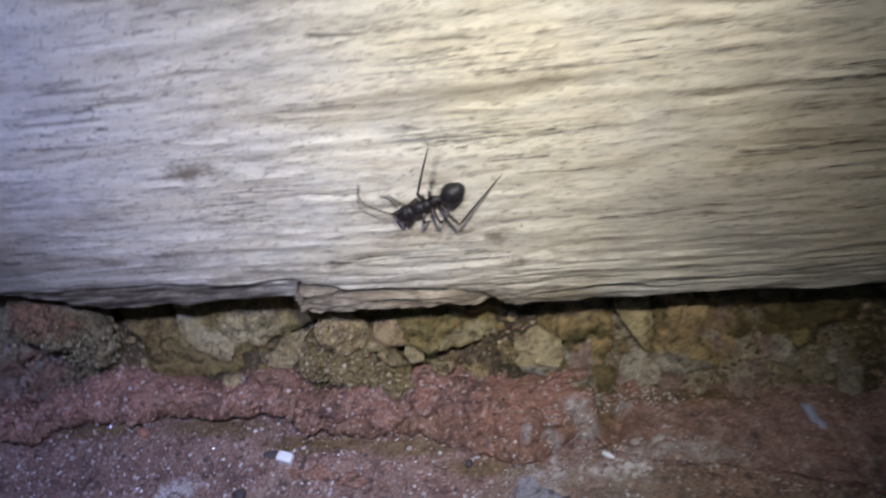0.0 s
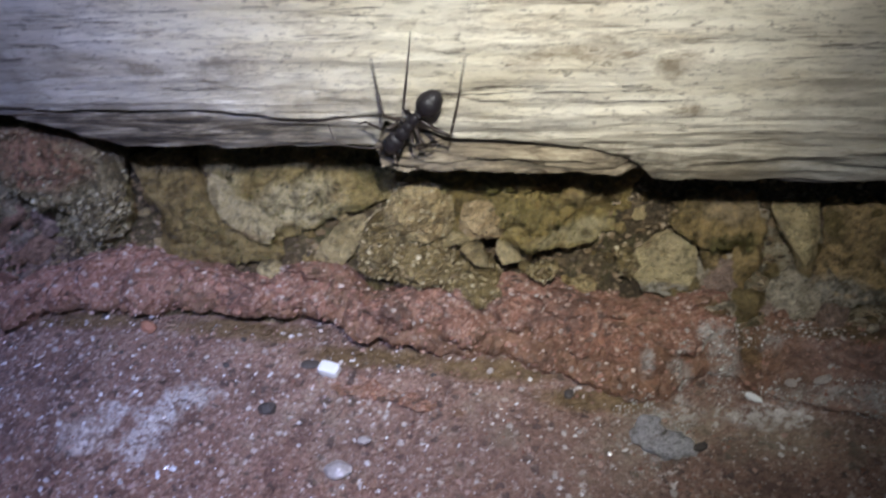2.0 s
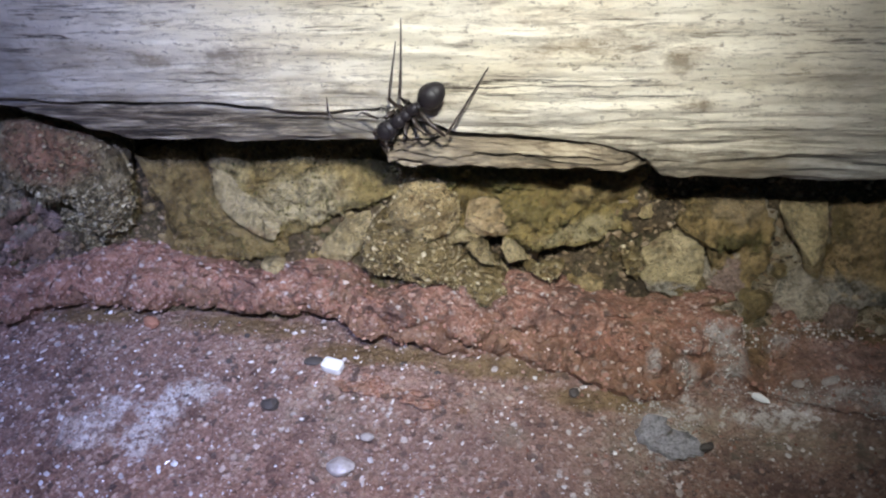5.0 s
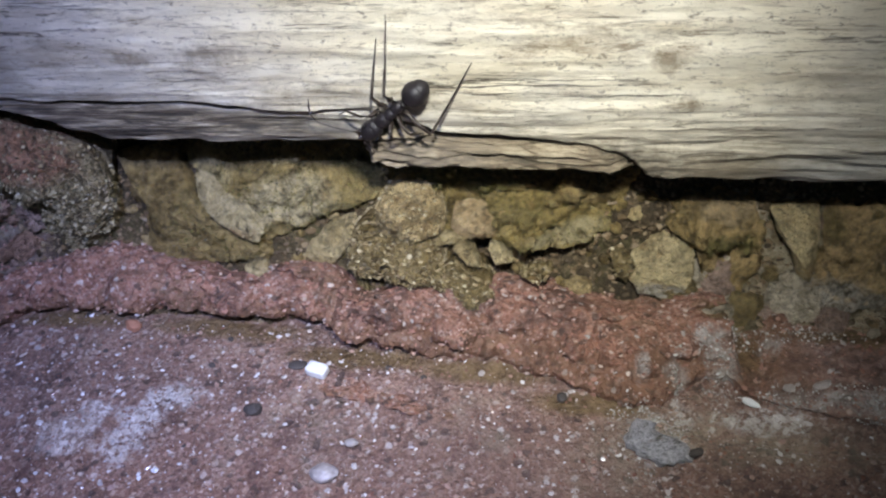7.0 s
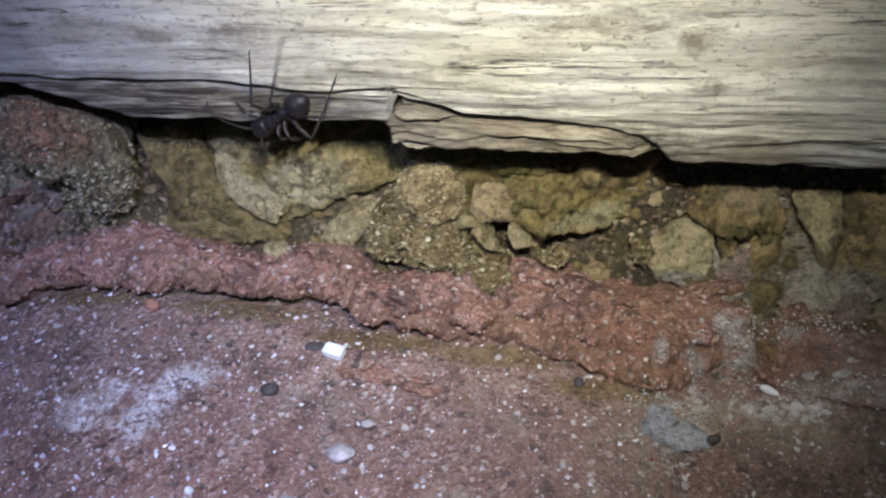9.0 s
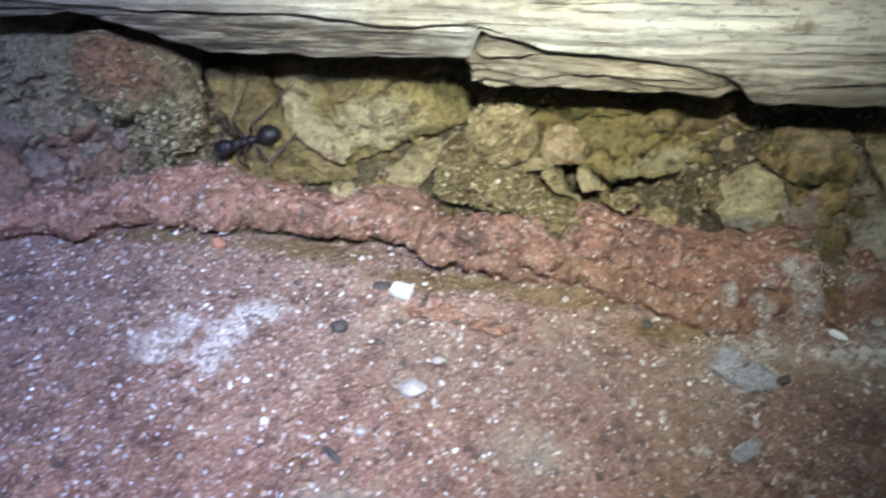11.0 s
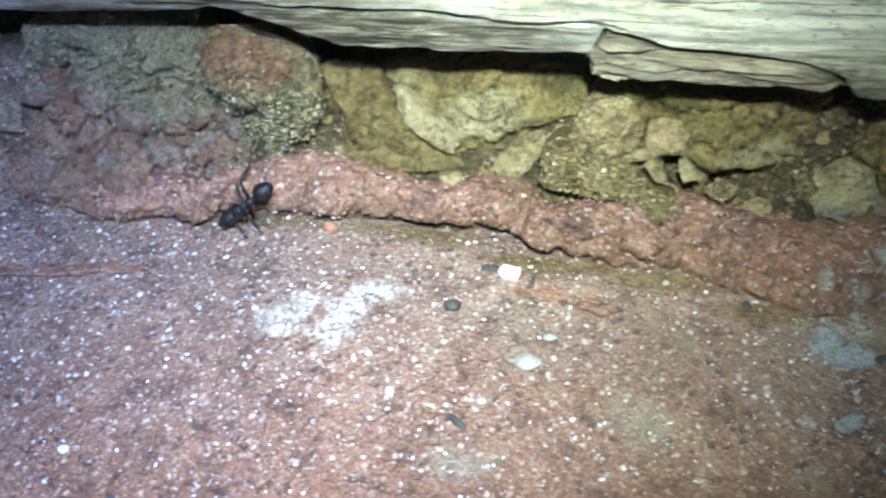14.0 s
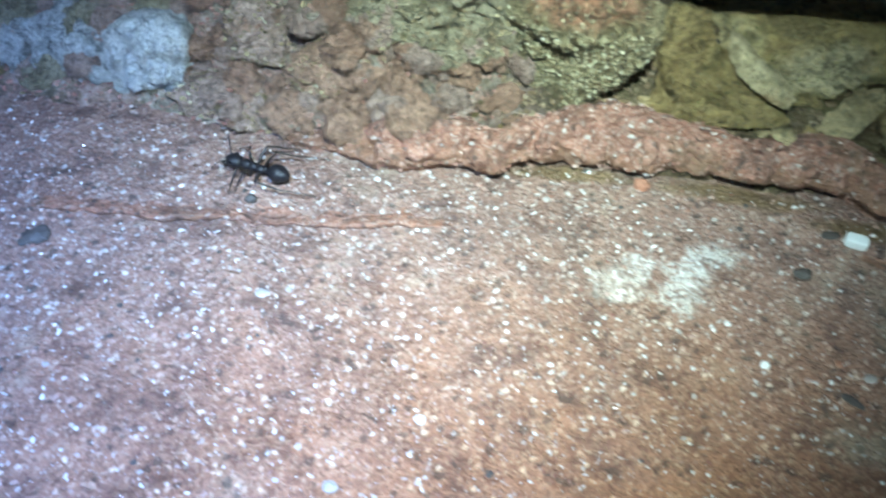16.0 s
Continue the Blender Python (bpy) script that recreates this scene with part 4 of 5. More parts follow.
    stone([(-8.9, 0.9), (-7.9, 1.0), (-7.5, 0.5), (-7.6, 0.1), (-8.2, -0.1), (-9.0, 0.1)], 1.15, 0.22, 0.7, 48, GREYGREEN, "grey-green layered stone", 5, 1.4),
]

# ---- wooden beam ----
EDGE = [(-60, 1.90), (-6, 1.90), (-3.8, 1.92), (-3.3, 1.94), (-2.8, 1.98), (-2.35, 1.98), (-2.19, 1.94), (-1.94, 1.88), (-1.67, 1.79), (-1.39, 1.70), (-0.87, 1.69), (-0.45, 1.68), (-0.12, 1.69), (0.29, 1.69), (0.52, 1.69),
        (0.57, 1.84), (0.62, 1.97), (0.70, 1.96), (0.92, 1.91), (1.09, 1.86), (1.37, 1.83), (1.66, 1.81), (1.98, 1.77), (2.28, 1.66), (2.43, 1.48), (2.55, 1.45), (2.91, 1.46), (3.5, 1.45), (5.6, 1.44), (60, 1.4)]
CRACK = [(-6, 2.2), (-2.56, 2.12), (-2.13, 2.08), (-1.70, 2.05), (-0.73, 2.05), (-0.38, 2.03), (-0.06, 2.01), (0.33, 2.01), (0.61, 2.02), (0.8, 1.97)]

def wood_relief(x, z):
    """How far the worn grain stands in from the face."""
    w = z + 0.05 * fbm(x * 0.3, z * 0.5, 0, 2, 201)
    d = 0.012 * fbm(x * 0.5, w * 4, 0, 3, 203) + 0.007 * fbm(x * 1.5, w * 14, 0, 2, 207)
    split = vn(x * 0.7, w * 17 + 0.6 * fbm(x * 3, w * 3, 0, 2, 212), 0, 211)
    d = d + 0.016 * smooth(0.70, 0.86, split) * smooth(-0.1, 0.3, vn(x * 0.4, w * 1.5, 0, 213))
    d = d + 0.006 * fbm(x * 7, w * 16, 0, 2, 219) + 0.05 * np.exp(-np.maximum(0, z - 1.8) / 0.3) * np.abs(fbm(x * 0.9, w * 13, 0, 3, 223))
    return d + 0.03 * fbm(x * 0.15, z * 0.25, 0, 2, 215)


def beam_mesh():
    x = np.concatenate([np.linspace(-45, -7, 30)[:-1], np.arange(-7, 6.5, 0.03), np.linspace(6.5, 45, 30)[1:]])
    zb = table(x, EDGE) + 0.014 * fbm(x * 2.5, 0 * x, 0, 4, 221)
    cols = [np.stack([x, 0 * x + 7.0, zb + 0.3], -1), np.stack([x, 0 * x + 2.5, zb + 0.12], -1), np.stack([x, 0 * x + 1.3, zb + 0.03], -1)]
    up = np.concatenate([np.array([0, 0.015, 0.035, 0.06, 0.09, 0.12]), np.arange(0.14, 0.7, 0.012), np.arange(0.7, 3.8, 0.021), np.linspace(3.9, 7.5, 30)])
    crack = table(x, CRACK) + 0.014 * fbm(x * 2.5, 0 * x, 0, 5, 225)
    wide = 0.010 + 0.006 * (1 + vn(x * 2.2, 0 * x, 0, 227)) ** 2
    has = 1 - smooth(0.5, 0.9, x)
    for k in up:
        z = 1.47 + k + (zb - 1.47) * math.exp(-k / 0.5)
        y = WOOD_Y + 0.05 * (1 - smooth(0, 0.08, k)) ** 2 + wood_relief(x, z) + 0 * x
        below = np.clip((crack + 0.02 - z) / 0.05, 0, 1)
        y = y + has * (0.06 * below + 0.11 * (0.35 + 0.65 * smooth(-0.5, 0.4, vn(x * 1.7, 0 * x, 0, 229))) * np.exp(-(((z - crack) / wide) ** 2)) + 0.10 * smooth(0.0, 0.5, vn(x * 1.1, 0 * x, 0, 233)) * np.exp(-(((z - crack + 0.13 + 0.03 * fbm(x * 2, 0 * x, 0, 2, 235)) / 0.014) ** 2)))
        cols.append(np.stack([x, y, z], -1))
    top = cols[-1][:, 2]
    cols += [np.stack([x, 0 * x + 0.9, top + 0.12], -1), np.stack([x, 0 * x + 6.9, top + 0.1], -1)]
    P = np.stack(cols, 1)
    nv = P.shape[1]
    faces = grid_faces(P.shape[0], nv, wrap=True)
    last = (P.shape[0] - 1) * nv
    faces += [list(range(nv)), [last + i for i in range(nv)][::-1]]
    return P.reshape(-1, 3), faces


beam = tagged(new("wooden_beam"), "weathered grey-cream wooden beam with split grain above the wall", "beam")
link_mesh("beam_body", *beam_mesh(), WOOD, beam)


def splinter(x0, x1, low, high, y, thick, seed, label):
    """A strip split off along the beam's lower edge."""
    x, n = np.arange(x0, x1, 0.016), 84
    zb, zt = table(x, low) + 0.014 * fbm(x * 3.5, 0 * x, 0, 5, seed), table(x, high) + 0.015 * fbm(x * 3, 0 * x, 0, 3, seed + 1)
    a = np.linspace(0, 2 * math.pi, n, endpoint=False)
    ca, sa = np.sign(np.cos(a)) * np.abs(np.cos(a)) ** 0.5, np.sign(np.sin(a)) * np.abs(np.sin(a)) ** 0.9
    ends = np.clip(np.minimum(0.55 + (x - x0) / 0.10, (x1 - x) / 0.3), 0.3, 1)
    P = np.stack([np.broadcast_to(x[:, None], (len(x), n)), y + thick * ca[None] * ends[:, None], ((zb + zt) / 2)[:, None] + ((zt - zb) / 2 * ends)[:, None] * sa[None]], -1)
    d = 0.035 * fbm(P[..., 0] * 2.0, P[..., 2] * 12, 0, 3, seed + 2) + 0.06 * np.abs(fbm(P[..., 0] * 1.4, P[..., 2] * 20 + P[..., 0] * 2, 0, 3, seed + 4)) + 0.02 * fbm(P[..., 0] * 9, P[..., 2] * 40, 0, 2, seed + 6)
    P[..., 1] += d
    P[..., 0] += 0.05 * fbm(P[..., 2] * 9, P[..., 1] * 9, 0, 2, seed + 8) * (1 - smooth(0, 0.15, P[..., 0] - x0))
    faces = grid_faces(len(x), n, wrap=True)
    faces += [list(range(n)), [(len(x) - 1) * n + i for i in range(n)][::-1]]
    return link_mesh("splinter", P.reshape(-1, 3), faces, BROWN_WOOD, beam, label)


splinter(0.52, 2.47, [(0.52, 1.60), (0.62, 1.55), (0.70, 1.54), (1.06, 1.56), (1.44, 1.55), (1.62, 1.52), (1.82, 1.54), (2.04, 1.53), (2.27, 1.47), (2.47, 1.45)], [(0.52, 1.74), (0.57, 1.86), (0.64, 1.94), (0.72, 1.92), (0.82, 1.87), (0.92, 1.84), (1.09, 1.80), (1.37, 1.79), (1.66, 1.785), (1.98, 1.75), (2.30, 1.65), (2.47, 1.52)], 0.82, 0.19, 231, "loose brown splinter along the beam's lower edge")


# ---- grains and pebbles ----
ICO = [(0, 0, 1), (0.894, 0, 0.447), (0.276, 0.851, 0.447), (-0.724, 0.526, 0.447), (-0.724, -0.526, 0.447), (0.276, -0.851, 0.447), (0.724, 0.526, -0.447), (-0.276, 0.851, -0.447), (-0.894, 0, -0.447), (-0.276, -0.851, -0.447), (0.724, -0.526, -0.447), (0, 0, -1)]
ICO_F = [(0, 1, 2), (0, 2, 3), (0, 3, 4), (0, 4, 5), (0, 5, 1), (1, 6, 2), (2, 7, 3), (3, 8, 4), (4, 9, 5), (5, 10, 1), (6, 7, 2), (7, 8, 3), (8, 9, 4), (9, 10, 5), (10, 6, 1), (11, 7, 6), (11, 8, 7), (11, 9, 8), (11, 10, 9), (11, 6, 10)]


def grain_bed(name, count, place, lo, hi, seed, label, material=GRAINS, power=3):
    rng = np.random.RandomState(seed)
    c = place(rng, count)
    size = lo + (hi - lo) * rng.rand(count) ** power
    v = np.array(ICO)[None] * (1 + 0.9 * (rng.rand(count, 12, 1) - 0.5)) * size[:, None, None] * (0.45 + 1.0 * rng.rand(count, 1, 3))
    a = rng.rand(count) * 2 * math.pi
    x, y = v[..., 0] * np.cos(a)[:, None] - v[..., 1] * np.sin(a)[:, None], v[..., 0] * np.sin(a)[:, None] + v[..., 1] * np.cos(a)[:, None]
    P = np.stack([x, y, v[..., 2] * 0.7], -1) + c[:, None]
    F = (np.array(ICO_F)[None] + 12 * np.arange(count)[:, None, None]).reshape(-1, 3)
    return tagged(link_mesh(name, P.reshape(-1, 3), F.tolist(), material, None, "", (0, 0, 0), True), label, "grains", kind="stuff")


def on_ground(rng, n):
    x, y = rng.uniform(-8.0, 5.0, n), rng.uniform(-3.4, 0.45, n)
    return np.stack([x, y, ground_height(x, y) + 0.001], -1)


grain_bed("white_grains", 2600, on_ground, 0.005, 0.023, 15, "white quartz grains bedded in the red paving", grain_material("white_quartz", (0.42, 0.34, 0.30), (0.58, 0.54, 0.52), (0.80, 0.80, 0.82), rough=0.2), 2.2)
grain_bed("quartz_grains", 17000, on_ground, 0.004, 0.017, 5, "pale quartz grains bedded in the red paving")


def on_faces(*obs, keep=lambda c: True):
    """Random places on the faces of meshes."""
    spots = []
    for ob in obs:
        me, o = ob.data, np.array(ob.location) / CM
        c, w = np.empty(len(me.polygons) * 3), np.empty(len(me.polygons))
        me.polygons.foreach_get("center", c), me.polygons.foreach_get("area", w)
        c = c.reshape(-1, 3) / CM + o
        ok = keep(c) & (c[:, 1] < 1.5) & (np.abs(c[:, 0]) < 8.5)
        spots.append(np.c_[c[ok], w[ok]])
    spots = np.concatenate(spots)

    def place(rng, n):
        i = rng.choice(len(spots), n, p=spots[:, 3] / spots[:, 3].sum())
        return spots[i, :3] + rng.uniform(-0.012, 0.012, (n, 3))
    return place


patchy = lambda c: fbm(c[:, 0] * 1.6, c[:, 2] * 1.6, c[:, 1], 3, 301) > 0.05
grain_bed("red_grit", 8000, on_faces(ledge), 0.005, 0.020, 6, "red and pale grit on the crumbling ledge", REDGRIT)
grain_bed("earth_crumbs", 16000, on_faces(wall, keep=lambda c: (c[:, 2] < 1.0) & (c[:, 0] > -3.0)), 0.008, 0.034, 7, "dark earth crumbs between the stones", EARTHGRIT)
grain_bed("moss_grit", 9000, on_faces(*[o for o in WALLSTONES if o.active_material in (OCHRE, MOSSY, BIG, BLOCK)], keep=patchy), 0.003, 0.011, 8, "yellow-green moss grit on the stones", MOSSGRIT)
grain_bed("pink_grit", 7000, on_faces(wall, keep=lambda c: (c[:, 2] < 1.0) & (c[:, 0] <= -3.0)), 0.006, 0.026, 12, "pinkish grit on the crumbly mass at the wall's foot", REDGRIT)
grain_bed("lichen_grit", 12000, on_faces(*[o for o in WALLSTONES if o.active_material in (PINK, RUSTY, GREYGREEN, LICHEN)]), 0.006, 0.021, 9, "grey and pinkish lichen grit on the crumbly stones", LICHENGRIT)


PATCHES = ((3.02, 0.22, 0.14, 0.30), (2.72, 0.08, 0.06, 0.20), (2.56, -0.36, 0.32, 0.24), (3.35, 0.0, 0.35, 0.05), (3.75, -0.03, 0.5, 0.08), (4.3, -0.12, 0.45, 0.07), (3.5, 0.5, 0.5, 0.12))
def crusted(c):
    d = np.min([((c[:, 0] - x) / rx) ** 2 + ((c[:, 1] - y) / ry) ** 2 for x, y, rx, ry in PATCHES], 0)
    return d + 0.9 * fbm(c[:, 0] * 6, c[:, 1] * 6, c[:, 2] * 6, 3, 305) < 0.9


grain_bed("lime_grit", 6500, on_faces(ground, ledge, wall, keep=crusted), 0.003, 0.012, 10, "pale grey lime grit crusted on ledge and paving", grain_material("lime_grit", (0.22, 0.20, 0.18), (0.38, 0.36, 0.33), (0.50, 0.49, 0.47), (0.66, 0.66, 0.66), rough=0.6))


grain_bed("stone_grit", 14000, on_faces(*[o for o in WALLSTONES if o.active_material in (LICHEN, KNOB, CAPPED)]), 0.004, 0.014, 11, "yellow-grey grit standing proud of the lichen-grown stone", grain_material("stone_grit", (0.05, 0.038, 0.018), (0.15, 0.115, 0.055), (0.27, 0.21, 0.11), (0.32, 0.26, 0.14), (0.38, 0.32, 0.19), (0.48, 0.43, 0.30), rough=0.5))
grain_bed("lichen_crumbs", 3000, on_faces(*[o for o in WALLSTONES if o.active_material is CAPPED], keep=lambda c: c[:, 2] < 1.15), 0.007, 0.024, 14, "pale grey-green lichen crumbs standing on the lumpy stone", grain_material("lichen_crumbs", (0.05, 0.043, 0.022), (0.14, 0.118, 0.06), (0.28, 0.24, 0.14), (0.40, 0.355, 0.22), (0.52, 0.48, 0.34), rough=0.6), 2.0)


def rock(name, x, y, z, rx, ry, rz, seed, material, label, category="pebble", turn=0.0, blocky=0.0, rough=1.0):
    bm = bmesh.new()
    bmesh.ops.create_icosphere(bm, subdivisions=4, radius=1)
    P = np.array([v.co for v in bm.verts])
    if blocky:
        P = P / (np.abs(P) ** 6).sum(1, keepdims=True) ** (blocky / 6)
    P = P * (1 + (0.16 * rough * fbm(P[:, 0] * 1.3, P[:, 1] * 1.3, P[:, 2] * 1.3 + seed, 3, seed) + 0.03 * rough * fbm(P[:, 0] * 6, P[:, 1] * 6, P[:, 2] * 6 + seed, 3, seed + 4)) * (1 - 0.8 * blocky))[:, None] * (rx, ry, rz)
    if not blocky:
        P = P * (1 + 1.0 * chips(P[:, 0] + 0.7 * P[:, 2], P[:, 1] - 0.6 * P[:, 2], 0.9, 0.34, seed))[:, None]
    ca, sa = math.cos(turn), math.sin(turn)
    P = np.stack([P[:, 0] * ca - P[:, 1] * sa + x, P[:, 0] * sa + P[:, 1] * ca + y, P[:, 2] + z], -1)
    faces = [[v.index for v in f.verts] for f in bm.faces]
    bm.free()
    return tagged(link_mesh(name, P, faces, material, None, "", (x, y, z)), label, category)


def small_pebbles(parent, place, count, lo, hi, seed, materials):
    """Single bedded pebbles, each an object of its own; alike ones share a mesh."""
    rng, shapes = np.random.RandomState(seed), []
    for k in range(8):
        v = np.array(ICO) * (1 + 0.7 * (rng.rand(12, 1) - 0.5)) * (0.6 + 0.8 * rng.rand(3)) * (1, 1, 0.6)
        me = bpy.data.meshes.new("pebble")
        me.from_pydata((v * CM).tolist(), [], ICO_F)
        me.materials.append(materials[k % len(materials)])
        shapes.append(me)
    for p, size, turn, k in zip(place(rng, count), rng.uniform(lo, hi, count), rng.uniform(0, 6.3, count), rng.randint(0, 8, count)):
        ob = new("pebble", shapes[k])
        ob.matrix_basis = Matrix.LocRotScale(Vector(p) * CM, Euler((0, 0, turn)), Vector((size, size, size)))
        ob.parent = parent


def rubble(place, count, lo, hi, seed, materials):
    """Lumps of stone bedded in the mortar, each an object of its own; alike ones share a mesh."""
    rng, shapes = np.random.RandomState(seed), []
    bm = bmesh.new()
    bmesh.ops.create_icosphere(bm, subdivisions=4, radius=1)
    ball, faces = np.array([v.co for v in bm.verts]), [[v.index for v in f.verts] for f in bm.faces]
    bm.free()
    for k in range(10):
        P = ball * (1 + 0.20 * fbm(ball[:, 0] * 1.4, ball[:, 1] * 1.4, ball[:, 2] * 1.4 + 7 * k, 3, seed + k) + 0.09 * fbm(ball[:, 0] * 5, ball[:, 1] * 5, ball[:, 2] * 5, 3, seed + 30 + k))[:, None]
        P = P * (1 + chips(P[:, 0] + 0.7 * P[:, 2], P[:, 1] - 0.6 * P[:, 2], 0.9, 0.34, seed + k) + chips(P[:, 0] - 0.5 * P[:, 2], P[:, 1] + 0.8 * P[:, 2], 2.6, 0.14, seed + k))[:, None] * (0.8 + 0.6 * rng.rand(3))
        P = P * (lo + (hi - lo) * ((k + 0.5) / 10) ** 1.6)
        me = bpy.data.meshes.new("stone")
        me.from_pydata((P * CM).tolist(), [], faces)
        me.polygons.foreach_set("use_smooth", [True] * len(me.polygons))
        me.materials.append(materials[k % len(materials)])
        shapes.append(me)
    for p, turn, k in zip(place(rng, count), rng.uniform(-1, 1, (count, 3)), rng.randint(0, 10, count)):
        ob = new("stone", shapes[k])
        ob.matrix_basis = Matrix.LocRotScale(Vector(p) * CM, Euler((0.5 * turn[0], 0.5 * turn[1], 3.1 * turn[2])), Vector((1, 1, 0.85)))
        ob.parent = wall


rubble(on_faces(wall, keep=lambda c: (c[:, 0] < -2.75) & (c[:, 0] > -5.9) & (c[:, 2] > 0.08) & (c[:, 2] < 0.85)), 150, 0.035, 0.19, 71, (PINK, RUSTY, PINK, RUSTY, RUSTY))
rubble(on_faces(wall, keep=lambda c: (c[:, 0] < -5.7) & (c[:, 2] > 0.1) & (c[:, 2] < 0.7)), 60, 0.05, 0.22, 72, (PALEGREY, GREYGREEN, PALEGREY, PINK))
rubble(on_faces(wall, keep=lambda c: (c[:, 0] > -1.9) & (c[:, 0] < 2.8) & (c[:, 2] > 0.1) & (c[:, 2] < 0.8)), 90, 0.03, 0.09, 73, (OCHRE, MOSSY, LICHEN, OCHRE, KNOB))
rubble(on_faces(wall, keep=lambda c: (c[:, 0] > 2.8) & (c[:, 0] < 5.6) & (c[:, 2] > 0.05) & (c[:, 2] < 0.8)), 70, 0.04, 0.16, 74, (CRUSTY, OCHRE, LICHEN, PINK, CRUSTY))

PINKISH = plain_material("pink_pebble_stone", (0.42, 0.28, 0.23), 0.5)
small_pebbles(ground, on_ground, 280, 0.014, 0.028, 31, (QUARTZ, PINKISH, PINKISH, QUARTZ, DARK, PINKISH))
small_pebbles(ledge, on_faces(ledge), 200, 0.014, 0.026, 32, (PINKISH, PINKISH, PINKISH, QUARTZ))
small_pebbles(wall, on_faces(wall, keep=lambda c: c[:, 2] < 0.45), 200, 0.02, 0.05, 33, (PALE, OCHRE, MOSSY, DARK, LICHEN))

rock("white_chip", 0.0, 0.0, 0.03, 0.085, 0.055, 0.045, 1, CHIP, "small bright white blocky chip lying on the paving", "chip", -0.25, 1.0)
rock("quartz_pebble", 0.25, -0.86, 0.0, 0.085, 0.06, 0.04, 4, QUARTZ, "milky translucent quartz pebble set in the paving")
# dark lump added where the paving has a shaded pit
rock("dark_pebble", -0.42, -0.38, 0.0, 0.065, 0.045, 0.035, 6, DARK, "dark brown lump in place of a shaded pit in the paving")
rock("orange_crumb", -1.69, 0.33, 0.04, 0.075, 0.06, 0.06, 8, ORANGE, "small orange-red crumb of sandstone", "crumb")
rock("lime_crust", 2.62, -0.46, 0.0, 0.17, 0.12, 0.08, 9, CRUST, "pale grey lump of lime crust on the paving", "crust", -0.3, 0, 3.2)
rock("lime_crust", 2.47, -0.36, 0.02, 0.11, 0.10, 0.07, 10, CRUST, "pale grey lump of lime crust on the paving", "crust", 0.4, 0, 3.2)
rock("pale_pebble", 3.78, 0.17, 0.17, 0.045, 0.035, 0.03, 25, QUARTZ, "milky quartz pebble bedded in the purple slab")
rock("pale_pebble", 3.72, 0.05, 0.15, 0.07, 0.03, 0.03, 26, QUARTZ, "flat milky quartz pebble bedded in the purple slab", "pebble", 0.4)
rock("pale_pebble", 3.51, 0.04, 0.10, 0.05, 0.035, 0.03, 27, QUARTZ, "milky quartz pebble bedded in the purple slab")
rock("pale_chip", 3.24, -0.05, 0.02, 0.06, 0.025, 0.025, 28, CHIP, "pale stone chip in the crevice beside the ledge", "chip", -0.5)
rock("dark_pebble", 2.83, -0.50, 0.03, 0.06, 0.035, 0.04, 29, DARK, "blackish pebble against the lime crust", "pebble", 0.4)
rock("dark_pebble", -6.54, -1.04, 0.0, 0.13, 0.11, 0.06, 12, DARK, "blackish pebble lying on the paving", "pebble", 0.5, 0, 1.5)
# three small dark lumps stand in for the shade of pits
rock("dark_pebble", -4.90, -0.35, 0.02, 0.05, 0.04, 0.04, 13, DARK, "tiny blackish lump in place of a shaded pit in the paving")
rock("dark_pebble", 1.90, -0.09, 0.0, 0.045, 0.05, 0.03, 14, DARK, "tiny blackish lump in place of a shaded pit in the paving")
rock("dark_pebble", -0.18, 0.06, 0.0, 0.09, 0.05, 0.02, 15, DARK, "dark lump in place of a shaded pit beside the white chip")
rock("seed_husk", -0.19, -1.46, 0.02, 0.085, 0.025, 0.025, 16, DARK, "thin dark brown seed husk on the paving", "seed husk", -0.6)
rock("pale_pebble", -4.49, -1.28, 0.0, 0.07, 0.05, 0.03, 17, QUARTZ, "pale quartz pebble bedded in the paving")
rock("pale_pebble", -3.07, -2.11, 0.0, 0.036, 0.03, 0.03, 18, CHIP, "white quartz pebble bedded in the paving")
rock("pale_pebble", -3.55, -2.69, 0.0, 0.05, 0.04, 0.03, 19, QUARTZ, "pale quartz pebble bedded in the paving")
rock("pale_pebble", -0.75, -1.26, 0.0, 0.03, 0.025, 0.03, 20, CHIP, "white quartz pebble bedded in the paving")
rock("pale_pebble", -0.04, -1.25, 0.0, 0.04, 0.03, 0.03, 21, QUARTZ, "pale quartz pebble bedded in the paving")
rock("pale_pebble", 0.40, -0.60, 0.0, 0.05, 0.03, 0.025, 22, QUARTZ, "pale quartz pebble bedded in the paving")
rock("orange_crumb", -0.24, -1.16, 0.0, 0.03, 0.03, 0.025, 23, ORANGE, "small orange-red crumb of sandstone", "crumb")
rock("lime_flake", 2.56, -1.07, 0.01, 0.12, 0.05, 0.03, 24, CRUST, "grey flake of lime lying on the paving", "flake", 0.6, 0, 2.0)


# ---- ant ----
BLACK = plain_material("ant_cuticle", (0.013, 0.011, 0.013), 0.45, 0.3, 30.0, specular_ior_level=0.35)
LEG = plain_material("ant_leg_cuticle", (0.030, 0.022, 0.018), 0.4, 0.3, 30.0)
EYE_BLACK = plain_material("ant_eye", (0.01, 0.01, 0.012), 0.12, 0.1)


